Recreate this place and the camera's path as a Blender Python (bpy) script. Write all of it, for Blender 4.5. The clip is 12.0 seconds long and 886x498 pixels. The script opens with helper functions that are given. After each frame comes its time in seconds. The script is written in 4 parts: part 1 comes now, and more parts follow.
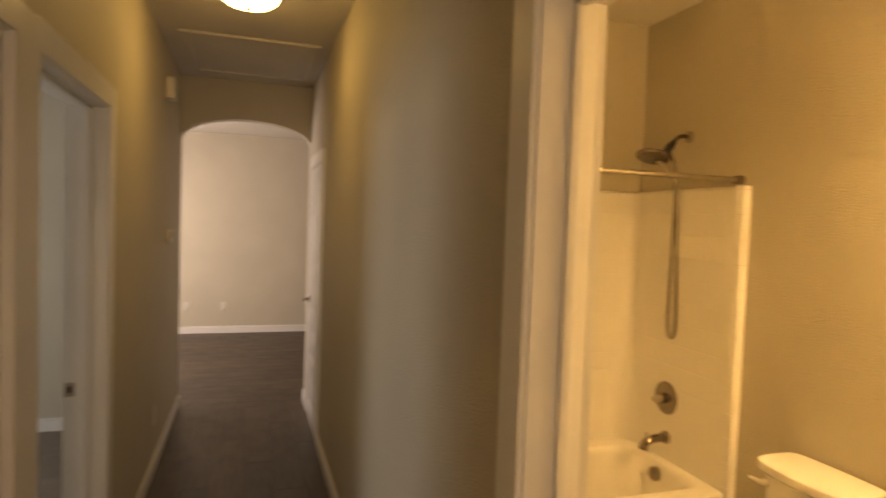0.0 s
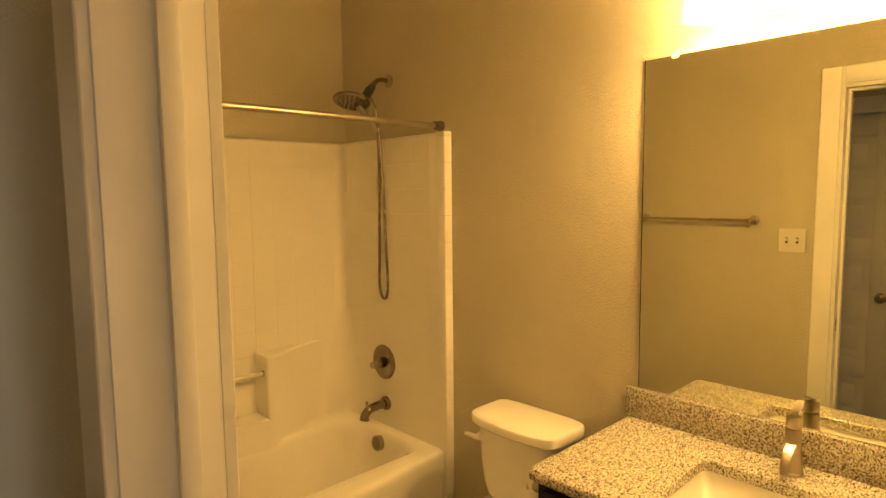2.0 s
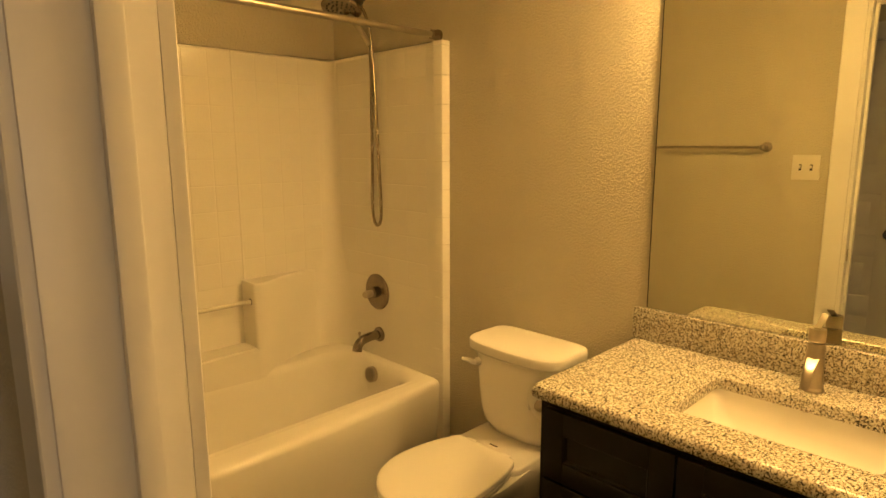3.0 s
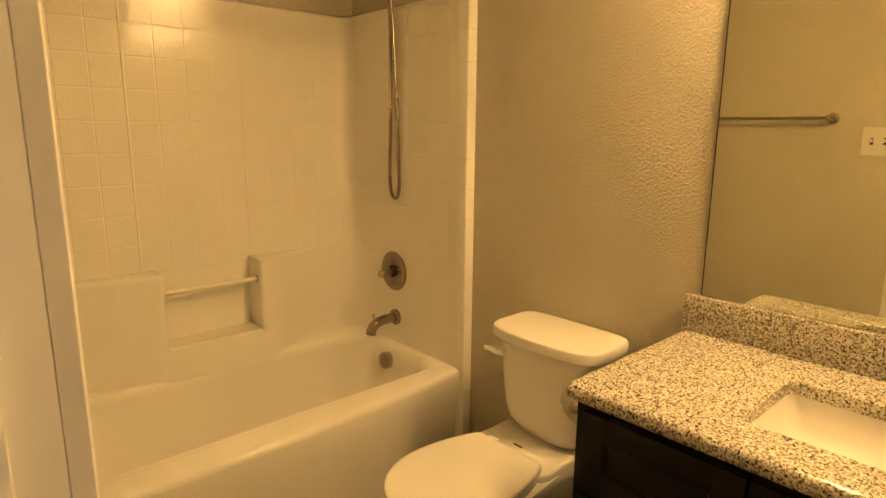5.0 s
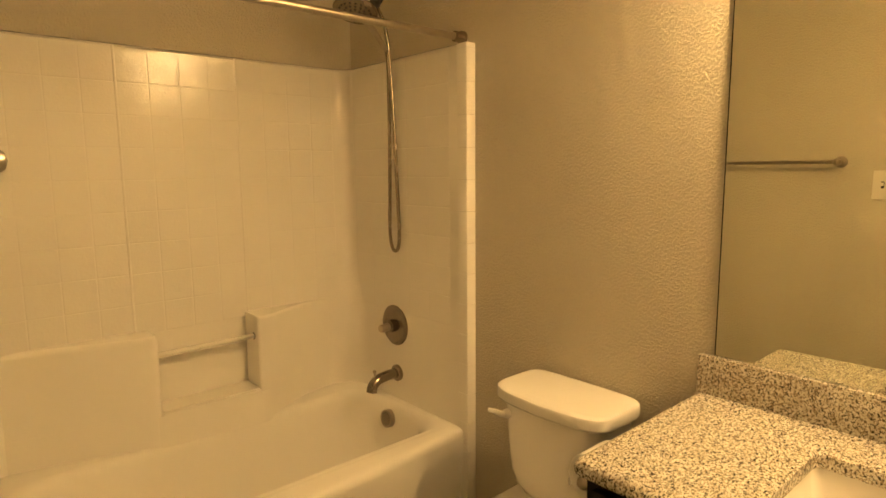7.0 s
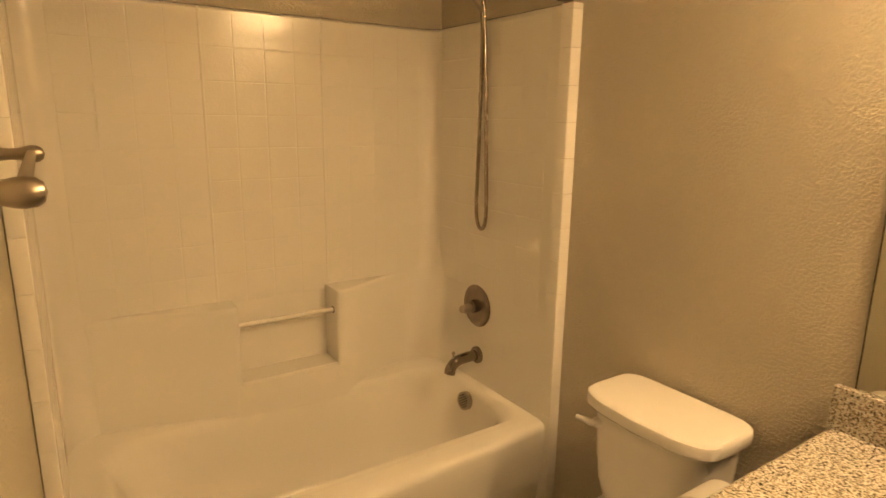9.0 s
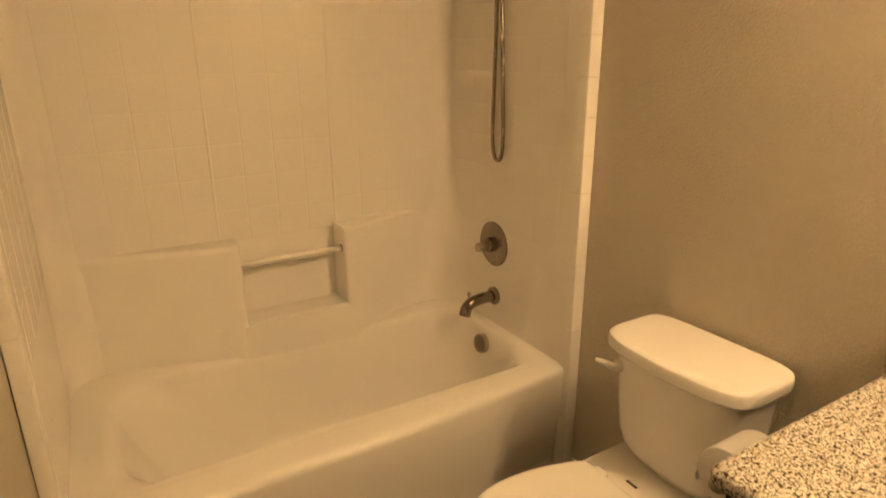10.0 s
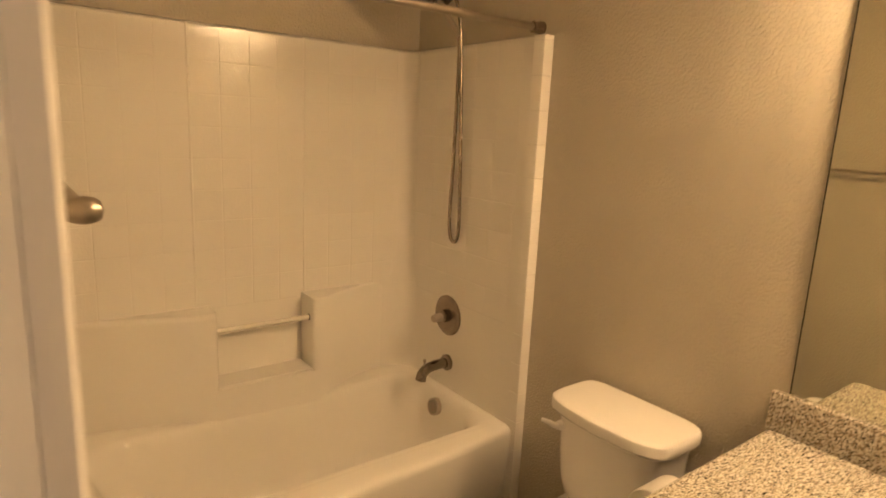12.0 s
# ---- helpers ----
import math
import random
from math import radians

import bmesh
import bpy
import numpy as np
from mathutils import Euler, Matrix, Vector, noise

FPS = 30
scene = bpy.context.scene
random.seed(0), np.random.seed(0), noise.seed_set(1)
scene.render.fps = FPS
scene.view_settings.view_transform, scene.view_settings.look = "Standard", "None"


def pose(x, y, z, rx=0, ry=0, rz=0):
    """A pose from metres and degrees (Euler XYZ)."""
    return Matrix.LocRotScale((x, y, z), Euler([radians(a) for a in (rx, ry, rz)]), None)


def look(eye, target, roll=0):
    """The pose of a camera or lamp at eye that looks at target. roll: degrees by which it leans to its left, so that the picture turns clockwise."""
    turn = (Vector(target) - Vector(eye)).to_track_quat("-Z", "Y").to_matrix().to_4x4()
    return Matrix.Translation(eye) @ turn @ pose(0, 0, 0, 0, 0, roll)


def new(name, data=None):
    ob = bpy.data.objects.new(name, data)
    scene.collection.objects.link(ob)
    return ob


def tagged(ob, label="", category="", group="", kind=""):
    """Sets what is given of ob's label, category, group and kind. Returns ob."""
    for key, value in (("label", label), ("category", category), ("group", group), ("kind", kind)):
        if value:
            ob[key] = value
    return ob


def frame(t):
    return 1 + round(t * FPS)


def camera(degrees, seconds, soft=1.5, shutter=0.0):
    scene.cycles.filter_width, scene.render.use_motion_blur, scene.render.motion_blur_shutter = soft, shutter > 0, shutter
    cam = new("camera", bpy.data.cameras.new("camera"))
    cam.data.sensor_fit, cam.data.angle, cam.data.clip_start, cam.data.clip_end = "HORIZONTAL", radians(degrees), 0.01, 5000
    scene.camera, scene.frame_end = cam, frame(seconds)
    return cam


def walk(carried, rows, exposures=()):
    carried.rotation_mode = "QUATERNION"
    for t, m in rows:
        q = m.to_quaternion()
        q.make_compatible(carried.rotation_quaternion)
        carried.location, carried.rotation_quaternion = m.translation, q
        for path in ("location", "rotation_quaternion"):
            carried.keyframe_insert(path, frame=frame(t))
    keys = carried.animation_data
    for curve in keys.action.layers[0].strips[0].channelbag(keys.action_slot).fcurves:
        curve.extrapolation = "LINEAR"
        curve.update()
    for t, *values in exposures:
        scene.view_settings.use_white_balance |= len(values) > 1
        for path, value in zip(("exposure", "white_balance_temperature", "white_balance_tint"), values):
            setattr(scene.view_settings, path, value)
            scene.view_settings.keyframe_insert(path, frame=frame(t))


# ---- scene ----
cam = camera(73.6, 12.0, shutter=0.4)
PATH = [
    (0, (-0.581, 0.156, 1.613), (0.041, 2.055, 1.53), 2.0),
    (0.5, (-0.525, 0.213, 1.607), (0.563, 1.888, 1.498), 0.6),
    (1, (-0.455, 0.274, 1.598), (0.866, 1.767, 1.44), -0.1),
    (1.5, (-0.335, 0.349, 1.588), (0.98, 1.845, 1.412), -0.9),
    (2, (-0.265, 0.429, 1.575), (1.115, 1.864, 1.386), -0.6),
    (2.5, (-0.226, 0.496, 1.508), (1.17, 1.9, 1.224), -0.8),
    (3, (-0.19, 0.524, 1.425), (1.19, 1.931, 1.086), -0.2),
    (5, (-0.027, 0.68, 1.362), (1.285, 2.136, 0.964), 0.5),
    (5.5, (0.026, 0.718, 1.358), (1.321, 2.191, 0.966), -0.6),
    (6, (0.065, 0.729, 1.355), (1.33, 2.234, 0.989), -1.8),
    (6.5, (0.054, 0.732, 1.36), (1.336, 2.229, 1.02), -0.9),
    (7, (0.036, 0.716, 1.408), (1.344, 2.205, 1.138), -0.5),
    (9, (0.112, 0.862, 1.49), (1.192, 2.485, 1.056), 0.8),
    (9.5, (0.189, 0.916, 1.456), (1.179, 2.585, 0.971), -0.1),
    (10, (0.232, 0.941, 1.417), (1.205, 2.579, 0.807), -0.3),
    (10.5, (0.248, 0.966, 1.376), (1.193, 2.563, 0.631), -0.4),
    (11, (0.223, 0.955, 1.387), (1.172, 2.553, 0.649), -1.4),
    (11.5, (0.151, 0.895, 1.458), (1.223, 2.485, 0.891), -1.0),
    (12, (0.024, 0.802, 1.519), (1.208, 2.363, 1.12), 2.7),
]
walk(cam, [(t, look(eye, target, roll)) for t, eye, target, roll in PATH], exposures=[(0.0, 0.38, 9400, 6), (0.5, 0.70, 9800, 2), (1.0, 0.64, 9700, 1), (1.5, 0.32, 10300, 0), (2.5, 0.02, 10700, 0), (3.0, 0.0, 10000, 0), (5.5, 0.03, 8000, 3), (7.0, 0.02, 7400, 3), (9.5, -0.05, 6700, 11), (10.5, -0.03, 6350, 11), (12.0, -0.04, 6250, 14)])


# ---- world and lights ----
world = bpy.data.worlds.new("world")
scene.world = world
world.use_nodes = True
wn = world.node_tree
sky = wn.nodes.new("ShaderNodeTexSky")
sky.sky_type, sky.sun_disc = "NISHITA", False
sky.sun_elevation, sky.sun_rotation = radians(40), radians(200)
wn.links.new(sky.outputs[0], wn.nodes["Background"].inputs[0])
wn.nodes["Background"].inputs[1].default_value = 0.08


def area(name, m, sx, sy, power, color):
    d = bpy.data.lights.new(name, "AREA")
    d.shape, d.size, d.size_y, d.energy, d.color = "RECTANGLE", sx, sy, power, color
    ob = new(name, d)
    ob.matrix_world = m
    return ob


WARM = (1.0, 0.63, 0.29)
DAY = (0.74, 0.78, 1.0)
SHADES_Y = (0.63, 0.87, 1.11)
# daylight through the windows of the bedroom and of the living room
area("bedroom_window_light", look((-4.35, 3.2, 1.5), (-1.1, 2.6, 1.2)), 1.4, 1.3, 33, DAY)
area("living_window_light", look((-2.9, 7.2, 1.5), (0, 7.4, 1.2)), 1.6, 1.5, 66, (1.0, 0.87, 0.97))

# added fill lamp behind the camera that brightens the door jamb and casing
area("hall_fill_light", look((-0.61, -2.95, 1.5), (-0.61, 0, 1.45)), 0.8, 1.4, 19, (1.0, 0.75, 0.64))

# ---- materials ----


def material(name, color, rough=0.5, metal=0.0, vary=0.06, scale=6.0, bump=0.0, bscale=60.0, bdist=0.002, coat=0.0, spread=0.0, spec=0.5):
    """Principled paint: two scales of mottling, fine relief, and a small random step from piece to piece."""
    m = bpy.data.materials.new(name)
    m.use_nodes = True
    nt = m.node_tree
    b = nt.nodes["Principled BSDF"]
    b.inputs["Roughness"].default_value, b.inputs["Metallic"].default_value = rough, metal
    b.inputs["Coat Weight"].default_value = coat
    b.inputs["Specular IOR Level"].default_value = spec
    co = nt.nodes.new("ShaderNodeTexCoord")
    n1 = nt.nodes.new("ShaderNodeTexNoise")
    n1.inputs["Scale"].default_value, n1.inputs["Detail"].default_value = scale, 8
    nt.links.new(co.outputs["Object"], n1.inputs["Vector"])
    ramp = nt.nodes.new("ShaderNodeMapRange")
    ramp.inputs["From Min"].default_value, ramp.inputs["From Max"].default_value = 0.3, 0.7
    ramp.inputs["To Min"].default_value, ramp.inputs["To Max"].default_value = 1 - vary, 1 + vary
    nt.links.new(n1.outputs["Fac"], ramp.inputs["Value"])
    val = ramp.outputs[0]
    if spread:
        info = nt.nodes.new("ShaderNodeObjectInfo")
        mr = nt.nodes.new("ShaderNodeMapRange")
        mr.inputs["To Min"].default_value, mr.inputs["To Max"].default_value = 1 - spread, 1 + spread
        nt.links.new(info.outputs["Random"], mr.inputs["Value"])
        mul = nt.nodes.new("ShaderNodeMath")
        mul.operation = "MULTIPLY"
        nt.links.new(val, mul.inputs[0])
        nt.links.new(mr.outputs[0], mul.inputs[1])
        val = mul.outputs[0]
    hsv = nt.nodes.new("ShaderNodeHueSaturation")
    hsv.inputs["Color"].default_value = (*color, 1)
    nt.links.new(val, hsv.inputs["Value"])
    nt.links.new(hsv.outputs[0], b.inputs["Base Color"])
    rr = nt.nodes.new("ShaderNodeMapRange")
    rr.inputs["From Min"].default_value, rr.inputs["From Max"].default_value = 0.3, 0.7
    rr.inputs["To Min"].default_value, rr.inputs["To Max"].default_value = max(0.02, rough * (1 - 2 * vary)), min(1, rough * (1 + 2 * vary))
    nt.links.new(n1.outputs["Fac"], rr.inputs["Value"])
    nt.links.new(rr.outputs[0], b.inputs["Roughness"])
    if bump:
        n2 = nt.nodes.new("ShaderNodeTexNoise")
        n2.inputs["Scale"].default_value, n2.inputs["Detail"].default_value = bscale, 3
        nt.links.new(co.outputs["Object"], n2.inputs["Vector"])
        bp = nt.nodes.new("ShaderNodeBump")
        bp.inputs["Strength"].default_value, bp.inputs["Distance"].default_value = bump, bdist
        nt.links.new(n2.outputs["Fac"], bp.inputs["Height"])
        nt.links.new(bp.outputs[0], b.inputs["Normal"])
    return m


def textured_wall(name, color, strength):
    """Matt greige paint over a sprayed orange-peel texture with flattened islands."""
    m = material(name, color, rough=0.62, vary=0.04, scale=2.5)
    nt = m.node_tree
    b = nt.nodes["Principled BSDF"]
    co = next(n for n in nt.nodes if n.type == "TEX_COORD")
    n = nt.nodes.new("ShaderNodeTexNoise")
    n.inputs["Scale"].default_value, n.inputs["Detail"].default_value = 135, 2.5
    n.inputs["Distortion"].default_value = 0.25
    nt.links.new(co.outputs["Object"], n.inputs["Vector"])
    r = nt.nodes.new("ShaderNodeMapRange")
    r.interpolation_type = "SMOOTHSTEP"
    r.inputs["From Min"].default_value, r.inputs["From Max"].default_value = 0.42, 0.60
    nt.links.new(n.outputs["Fac"], r.inputs["Value"])
    f = nt.nodes.new("ShaderNodeTexNoise")
    f.inputs["Scale"].default_value, f.inputs["Detail"].default_value = 320, 2
    nt.links.new(co.outputs["Object"], f.inputs["Vector"])
    mix = nt.nodes.new("ShaderNodeMath")
    mix.operation = "MULTIPLY_ADD"
    mix.inputs[1].default_value = 0.25
    nt.links.new(f.outputs["Fac"], mix.inputs[0])
    nt.links.new(r.outputs[0], mix.inputs[2])
    bp = nt.nodes.new("ShaderNodeBump")
    bp.inputs["Strength"].default_value, bp.inputs["Distance"].default_value = strength, 0.0016
    nt.links.new(mix.outputs[0], bp.inputs["Height"])
    nt.links.new(bp.outputs[0], b.inputs["Normal"])
    return m


def granite_material():
    m = bpy.data.materials.new("speckled_granite")
    m.use_nodes = True
    nt = m.node_tree
    b = nt.nodes["Principled BSDF"]
    b.inputs["Roughness"].default_value = 0.16
    co = nt.nodes.new("ShaderNodeTexCoord")
    prev = None
    base = nt.nodes.new("ShaderNodeTexNoise")
    base.inputs["Scale"].default_value, base.inputs["Detail"].default_value = 80, 4
    nt.links.new(co.outputs["Object"], base.inputs["Vector"])
    cr = nt.nodes.new("ShaderNodeValToRGB")
    cr.color_ramp.elements[0].position, cr.color_ramp.elements[0].color = 0.42, (0.55, 0.51, 0.43, 1)
    cr.color_ramp.elements[1].position, cr.color_ramp.elements[1].color = 0.56, (0.70, 0.675, 0.61, 1)
    nt.links.new(base.outputs["Fac"], cr.inputs[0])
    prev = cr.outputs[0]
    for scale, lo, hi, color, rough in ((200, 0.525, 0.580, (0.27, 0.22, 0.16, 1), 2.0), (180, 0.576, 0.612, (0.042, 0.035, 0.028, 1), 2.5), (300, 0.605, 0.645, (0.09, 0.075, 0.058, 1), 2.0)):
        n = nt.nodes.new("ShaderNodeTexNoise")
        n.inputs["Scale"].default_value, n.inputs["Detail"].default_value = scale, rough
        off = nt.nodes.new("ShaderNodeVectorMath")
        off.inputs[1].default_value = (scale * 0.013, scale * 0.021, 0.3)
        nt.links.new(co.outputs["Object"], off.inputs[0])
        nt.links.new(off.outputs[0], n.inputs["Vector"])
        r = nt.nodes.new("ShaderNodeMapRange")
        r.inputs["From Min"].default_value, r.inputs["From Max"].default_value = lo, hi
        nt.links.new(n.outputs["Fac"], r.inputs["Value"])
        mx = nt.nodes.new("ShaderNodeMix")
        mx.data_type = "RGBA"
        nt.links.new(r.outputs[0], mx.inputs["Factor"])
        nt.links.new(prev, mx.inputs["A"])
        mx.inputs["B"].default_value = color
        prev = mx.outputs["Result"]
    nt.links.new(prev, b.inputs["Base Color"])
    return m


def plank_material(name, dark, light):
    m = material(name, dark, rough=0.42, spread=0.25, bump=0.25, bscale=90)
    nt = m.node_tree
    hsv = next(n for n in nt.nodes if n.type == "HUE_SAT")
    co = next(n for n in nt.nodes if n.type == "TEX_COORD")
    mp = nt.nodes.new("ShaderNodeMapping")
    mp.inputs["Scale"].default_value = (3, 45, 3)
    info = nt.nodes.new("ShaderNodeObjectInfo")
    nt.links.new(co.outputs["Object"], mp.inputs["Vector"])
    sh = nt.nodes.new("ShaderNodeVectorMath")
    nt.links.new(mp.outputs[0], sh.inputs[0])
    ml = nt.nodes.new("ShaderNodeMath")
    ml.operation = "MULTIPLY"
    ml.inputs[1].default_value = 40
    nt.links.new(info.outputs["Random"], ml.inputs[0])
    nt.links.new(ml.outputs[0], sh.inputs[1])
    n = nt.nodes.new("ShaderNodeTexNoise")
    n.inputs["Scale"].default_value, n.inputs["Detail"].default_value = 1.5, 8
    nt.links.new(sh.outputs[0], n.inputs["Vector"])
    cr = nt.nodes.new("ShaderNodeValToRGB")
    cr.color_ramp.elements[0].position, cr.color_ramp.elements[0].color = 0.3, (*dark, 1)
    cr.color_ramp.elements[1].position, cr.color_ramp.elements[1].color = 0.75, (*light, 1)
    nt.links.new(n.outputs["Fac"], cr.inputs[0])
    nt.links.new(cr.outputs[0], hsv.inputs["Color"])
    return m


def glow(name, color, strength):
    m = bpy.data.materials.new(name)
    m.use_nodes = True
    b = m.node_tree.nodes["Principled BSDF"]
    b.inputs["Base Color"].default_value = (0.9, 0.88, 0.84, 1)
    b.inputs["Roughness"].default_value = 0.3
    b.inputs["Emission Color"].default_value = (*color, 1)
    b.inputs["Emission Strength"].default_value = strength
    return m


def mirror_material():
    m = bpy.data.materials.new("silvered_mirror")
    m.use_nodes = True
    b = m.node_tree.nodes["Principled BSDF"]
    b.inputs["Base Color"].default_value = (0.74, 0.75, 0.66, 1)
    b.inputs["Metallic"].default_value, b.inputs["Roughness"].default_value = 1.0, 0.01
    return m


GREIGE = (0.545, 0.50, 0.405)
M_BATH = textured_wall("greige_wall_paint", GREIGE, 0.85)
M_HALL = textured_wall("greige_hall_paint", GREIGE, 0.35)
M_CEIL = textured_wall("ceiling_paint", (0.66, 0.63, 0.58), 0.5)
M_TRIM = material("white_trim_paint", (0.78, 0.77, 0.75), rough=0.35, vary=0.02, bump=0.05, bscale=35)
M_ACRYL = material("white_gelcoat", (0.83, 0.81, 0.76), rough=0.055, vary=0.015, scale=3, bump=0.03, bscale=22, bdist=0.002)
M_TILE = material("pebbled_gelcoat", (0.83, 0.81, 0.76), rough=0.04, vary=0.015, scale=3, bump=0.5, bscale=115, bdist=0.0013, coat=0.0)
M_TILE.node_tree.nodes["Principled BSDF"].inputs["Specular IOR Level"].default_value = 0.6


def shift_by_piece(m):
    """Give every piece its own stretch of the pattern."""
    nt = m.node_tree
    co = next(n for n in nt.nodes if n.type == "TEX_COORD")
    info, mul, add = nt.nodes.new("ShaderNodeObjectInfo"), nt.nodes.new("ShaderNodeMath"), nt.nodes.new("ShaderNodeVectorMath")
    mul.operation, mul.inputs[1].default_value = "MULTIPLY", 30.0
    targets = [l.to_socket for l in nt.links if l.from_node == co]
    nt.links.new(info.outputs["Random"], mul.inputs[0])
    nt.links.new(co.outputs["Object"], add.inputs[0])
    nt.links.new(mul.outputs[0], add.inputs[1])
    for t in targets:
        nt.links.new(add.outputs[0], t)


shift_by_piece(M_TILE)
M_CHINA = material("vitreous_china", (0.82, 0.80, 0.76), rough=0.07, vary=0.01, scale=2)
M_SEAT = material("white_plastic", (0.83, 0.81, 0.76), rough=0.16, vary=0.02, scale=5)
M_NICKEL = material("brushed_nickel", (0.43, 0.38, 0.32), rough=0.33, metal=1.0, vary=0.08, scale=20, bump=0.04, bscale=300)
M_DARKNICKEL = material("dark_nickel", (0.27, 0.23, 0.19), rough=0.24, metal=1.0, vary=0.08, scale=20)
M_HOSE = material("flexible_steel_hose", (0.33, 0.29, 0.24), rough=0.25, metal=1.0, vary=0.08, scale=30)
M_BLACK = material("black_rubber", (0.03, 0.028, 0.026), rough=0.5)
M_ESPRESSO = material("espresso_cabinet", (0.008, 0.0055, 0.005), rough=0.42, spec=0.22, vary=0.25, scale=8, bump=0.1, bscale=40)
M_GRANITE = granite_material()
M_PLATE = material("ivory_plastic", (0.68, 0.65, 0.58), rough=0.35, vary=0.02)
M_PAPER = material("tissue_paper", (0.86, 0.85, 0.83), rough=0.95, vary=0.03, bump=0.2, bscale=120)
# thin paper lets half of its light through
nt = M_PAPER.node_tree
thin, half = nt.nodes.new("ShaderNodeBsdfTranslucent"), nt.nodes.new("ShaderNodeMixShader")
thin.inputs[0].default_value, half.inputs[0].default_value = (0.86, 0.84, 0.80, 1), 0.5
nt.links.new(nt.nodes["Principled BSDF"].outputs[0], half.inputs[1])
nt.links.new(thin.outputs[0], half.inputs[2])
nt.links.new(half.outputs[0], nt.nodes["Material Output"].inputs[0])
M_PLANK = plank_material("dark_vinyl_plank", (0.035, 0.024, 0.018), (0.085, 0.060, 0.045))
M_GAP = material("dark_joint", (0.012, 0.009, 0.008), rough=0.9)
M_MIRROR = mirror_material()
M_SHADE = glow("lit_frosted_glass", WARM, 49.0)
M_BULB = glow("lit_bulb", WARM, 455.0)
M_DOME = glow("lit_dome_glass", (1.0, 0.66, 0.26), 19.0)
M_CLEAR = material("clear_acrylic", (0.85, 0.82, 0.74), rough=0.08, vary=0.01)
M_CLEAR.node_tree.nodes["Principled BSDF"].inputs["Transmission Weight"].default_value = 0.12
M_DOORPAINT = material("grey_white_door_paint", (0.66, 0.65, 0.64), rough=0.4, vary=0.03, bump=0.08, bscale=50)

# ---- mesh helpers ----


def finish(bm, name, mat, smooth=True, angle=35):
    bmesh.ops.recalc_face_normals(bm, faces=bm.faces)
    me = bpy.data.meshes.new(name)
    if smooth:
        lim = radians(angle)
        for e in bm.edges:
            e.smooth = not (len(e.link_faces) == 2 and e.calc_face_angle(0) > lim)
        for f in bm.faces:
            f.smooth = True
    bm.to_mesh(me)
    bm.free()
    me.materials.append(mat)
    return me


def part(name, bm, mat, parent=None, label="", smooth=True, angle=35):
    ob = new(name, finish(bm, name, mat, smooth, angle))
    if parent:
        ob.parent = parent
        ob.matrix_parent_inverse = Matrix.Translation(-parent.location)
    if label:
        ob["label"] = label
    return ob


def thing(name, at, label, category, group=""):
    ob = new(name)
    ob.location, ob.empty_display_size = at, 0.05
    return tagged(ob, label, category, group)


def structure(name, bm, mat, label, category, angle=35):
    return tagged(part(name, bm, mat, angle=angle), label, category, kind="structure")


def add_box(bm, x0, y0, z0, x1, y1, z1, bevel=0.0, seg=2):
    b2 = bmesh.new()
    bmesh.ops.create_cube(b2, size=1)
    for v in b2.verts:
        v.co = Vector(((x0, x1)[v.co.x > 0], (y0, y1)[v.co.y > 0], (z0, z1)[v.co.z > 0]))
    if bevel:
        bmesh.ops.bevel(b2, geom=b2.edges[:], offset=bevel, segments=seg, affect="EDGES", profile=0.6)
    merge(bm, b2)
    return bm


def merge(bm, b2):
    me = bpy.data.meshes.new("tmp")
    b2.to_mesh(me)
    b2.free()
    bm.from_mesh(me)
    bpy.data.meshes.remove(me)


def box(x0, y0, z0, x1, y1, z1, bevel=0.0, seg=2):
    return add_box(bmesh.new(), x0, y0, z0, x1, y1, z1, bevel, seg)


def loft(rings, closed=True, cap0=True, cap1=True, bm=None):
    """Skin over rings of equally many points."""
    bm = bm or bmesh.new()
    vs = [[bm.verts.new(p) for p in r] for r in rings]
    n = len(rings[0])
    for a, b in zip(vs, vs[1:]):
        for i in range(n if closed else n - 1):
            j = (i + 1) % n
            bm.faces.new((a[i], a[j], b[j], b[i]))
    if cap0:
        bm.faces.new(vs[0])
    if cap1:
        bm.faces.new(vs[-1][::-1])
    return bm


def lathe(profile, m, n=32, bm=None, caps=True):
    """Turn (radius, height) pairs round z, placed by m."""
    rings = []
    for r, h in profile:
        rings.append([m @ Vector((r * math.cos(2 * math.pi * k / n), r * math.sin(2 * math.pi * k / n), h)) for k in range(n)])
    return loft(rings, True, caps, caps, bm)


def along(at, way):
    """A pose at `at` whose z axis points along `way`."""
    return Matrix.Translation(at) @ Vector(way).to_track_quat("Z", "Y").to_matrix().to_4x4()


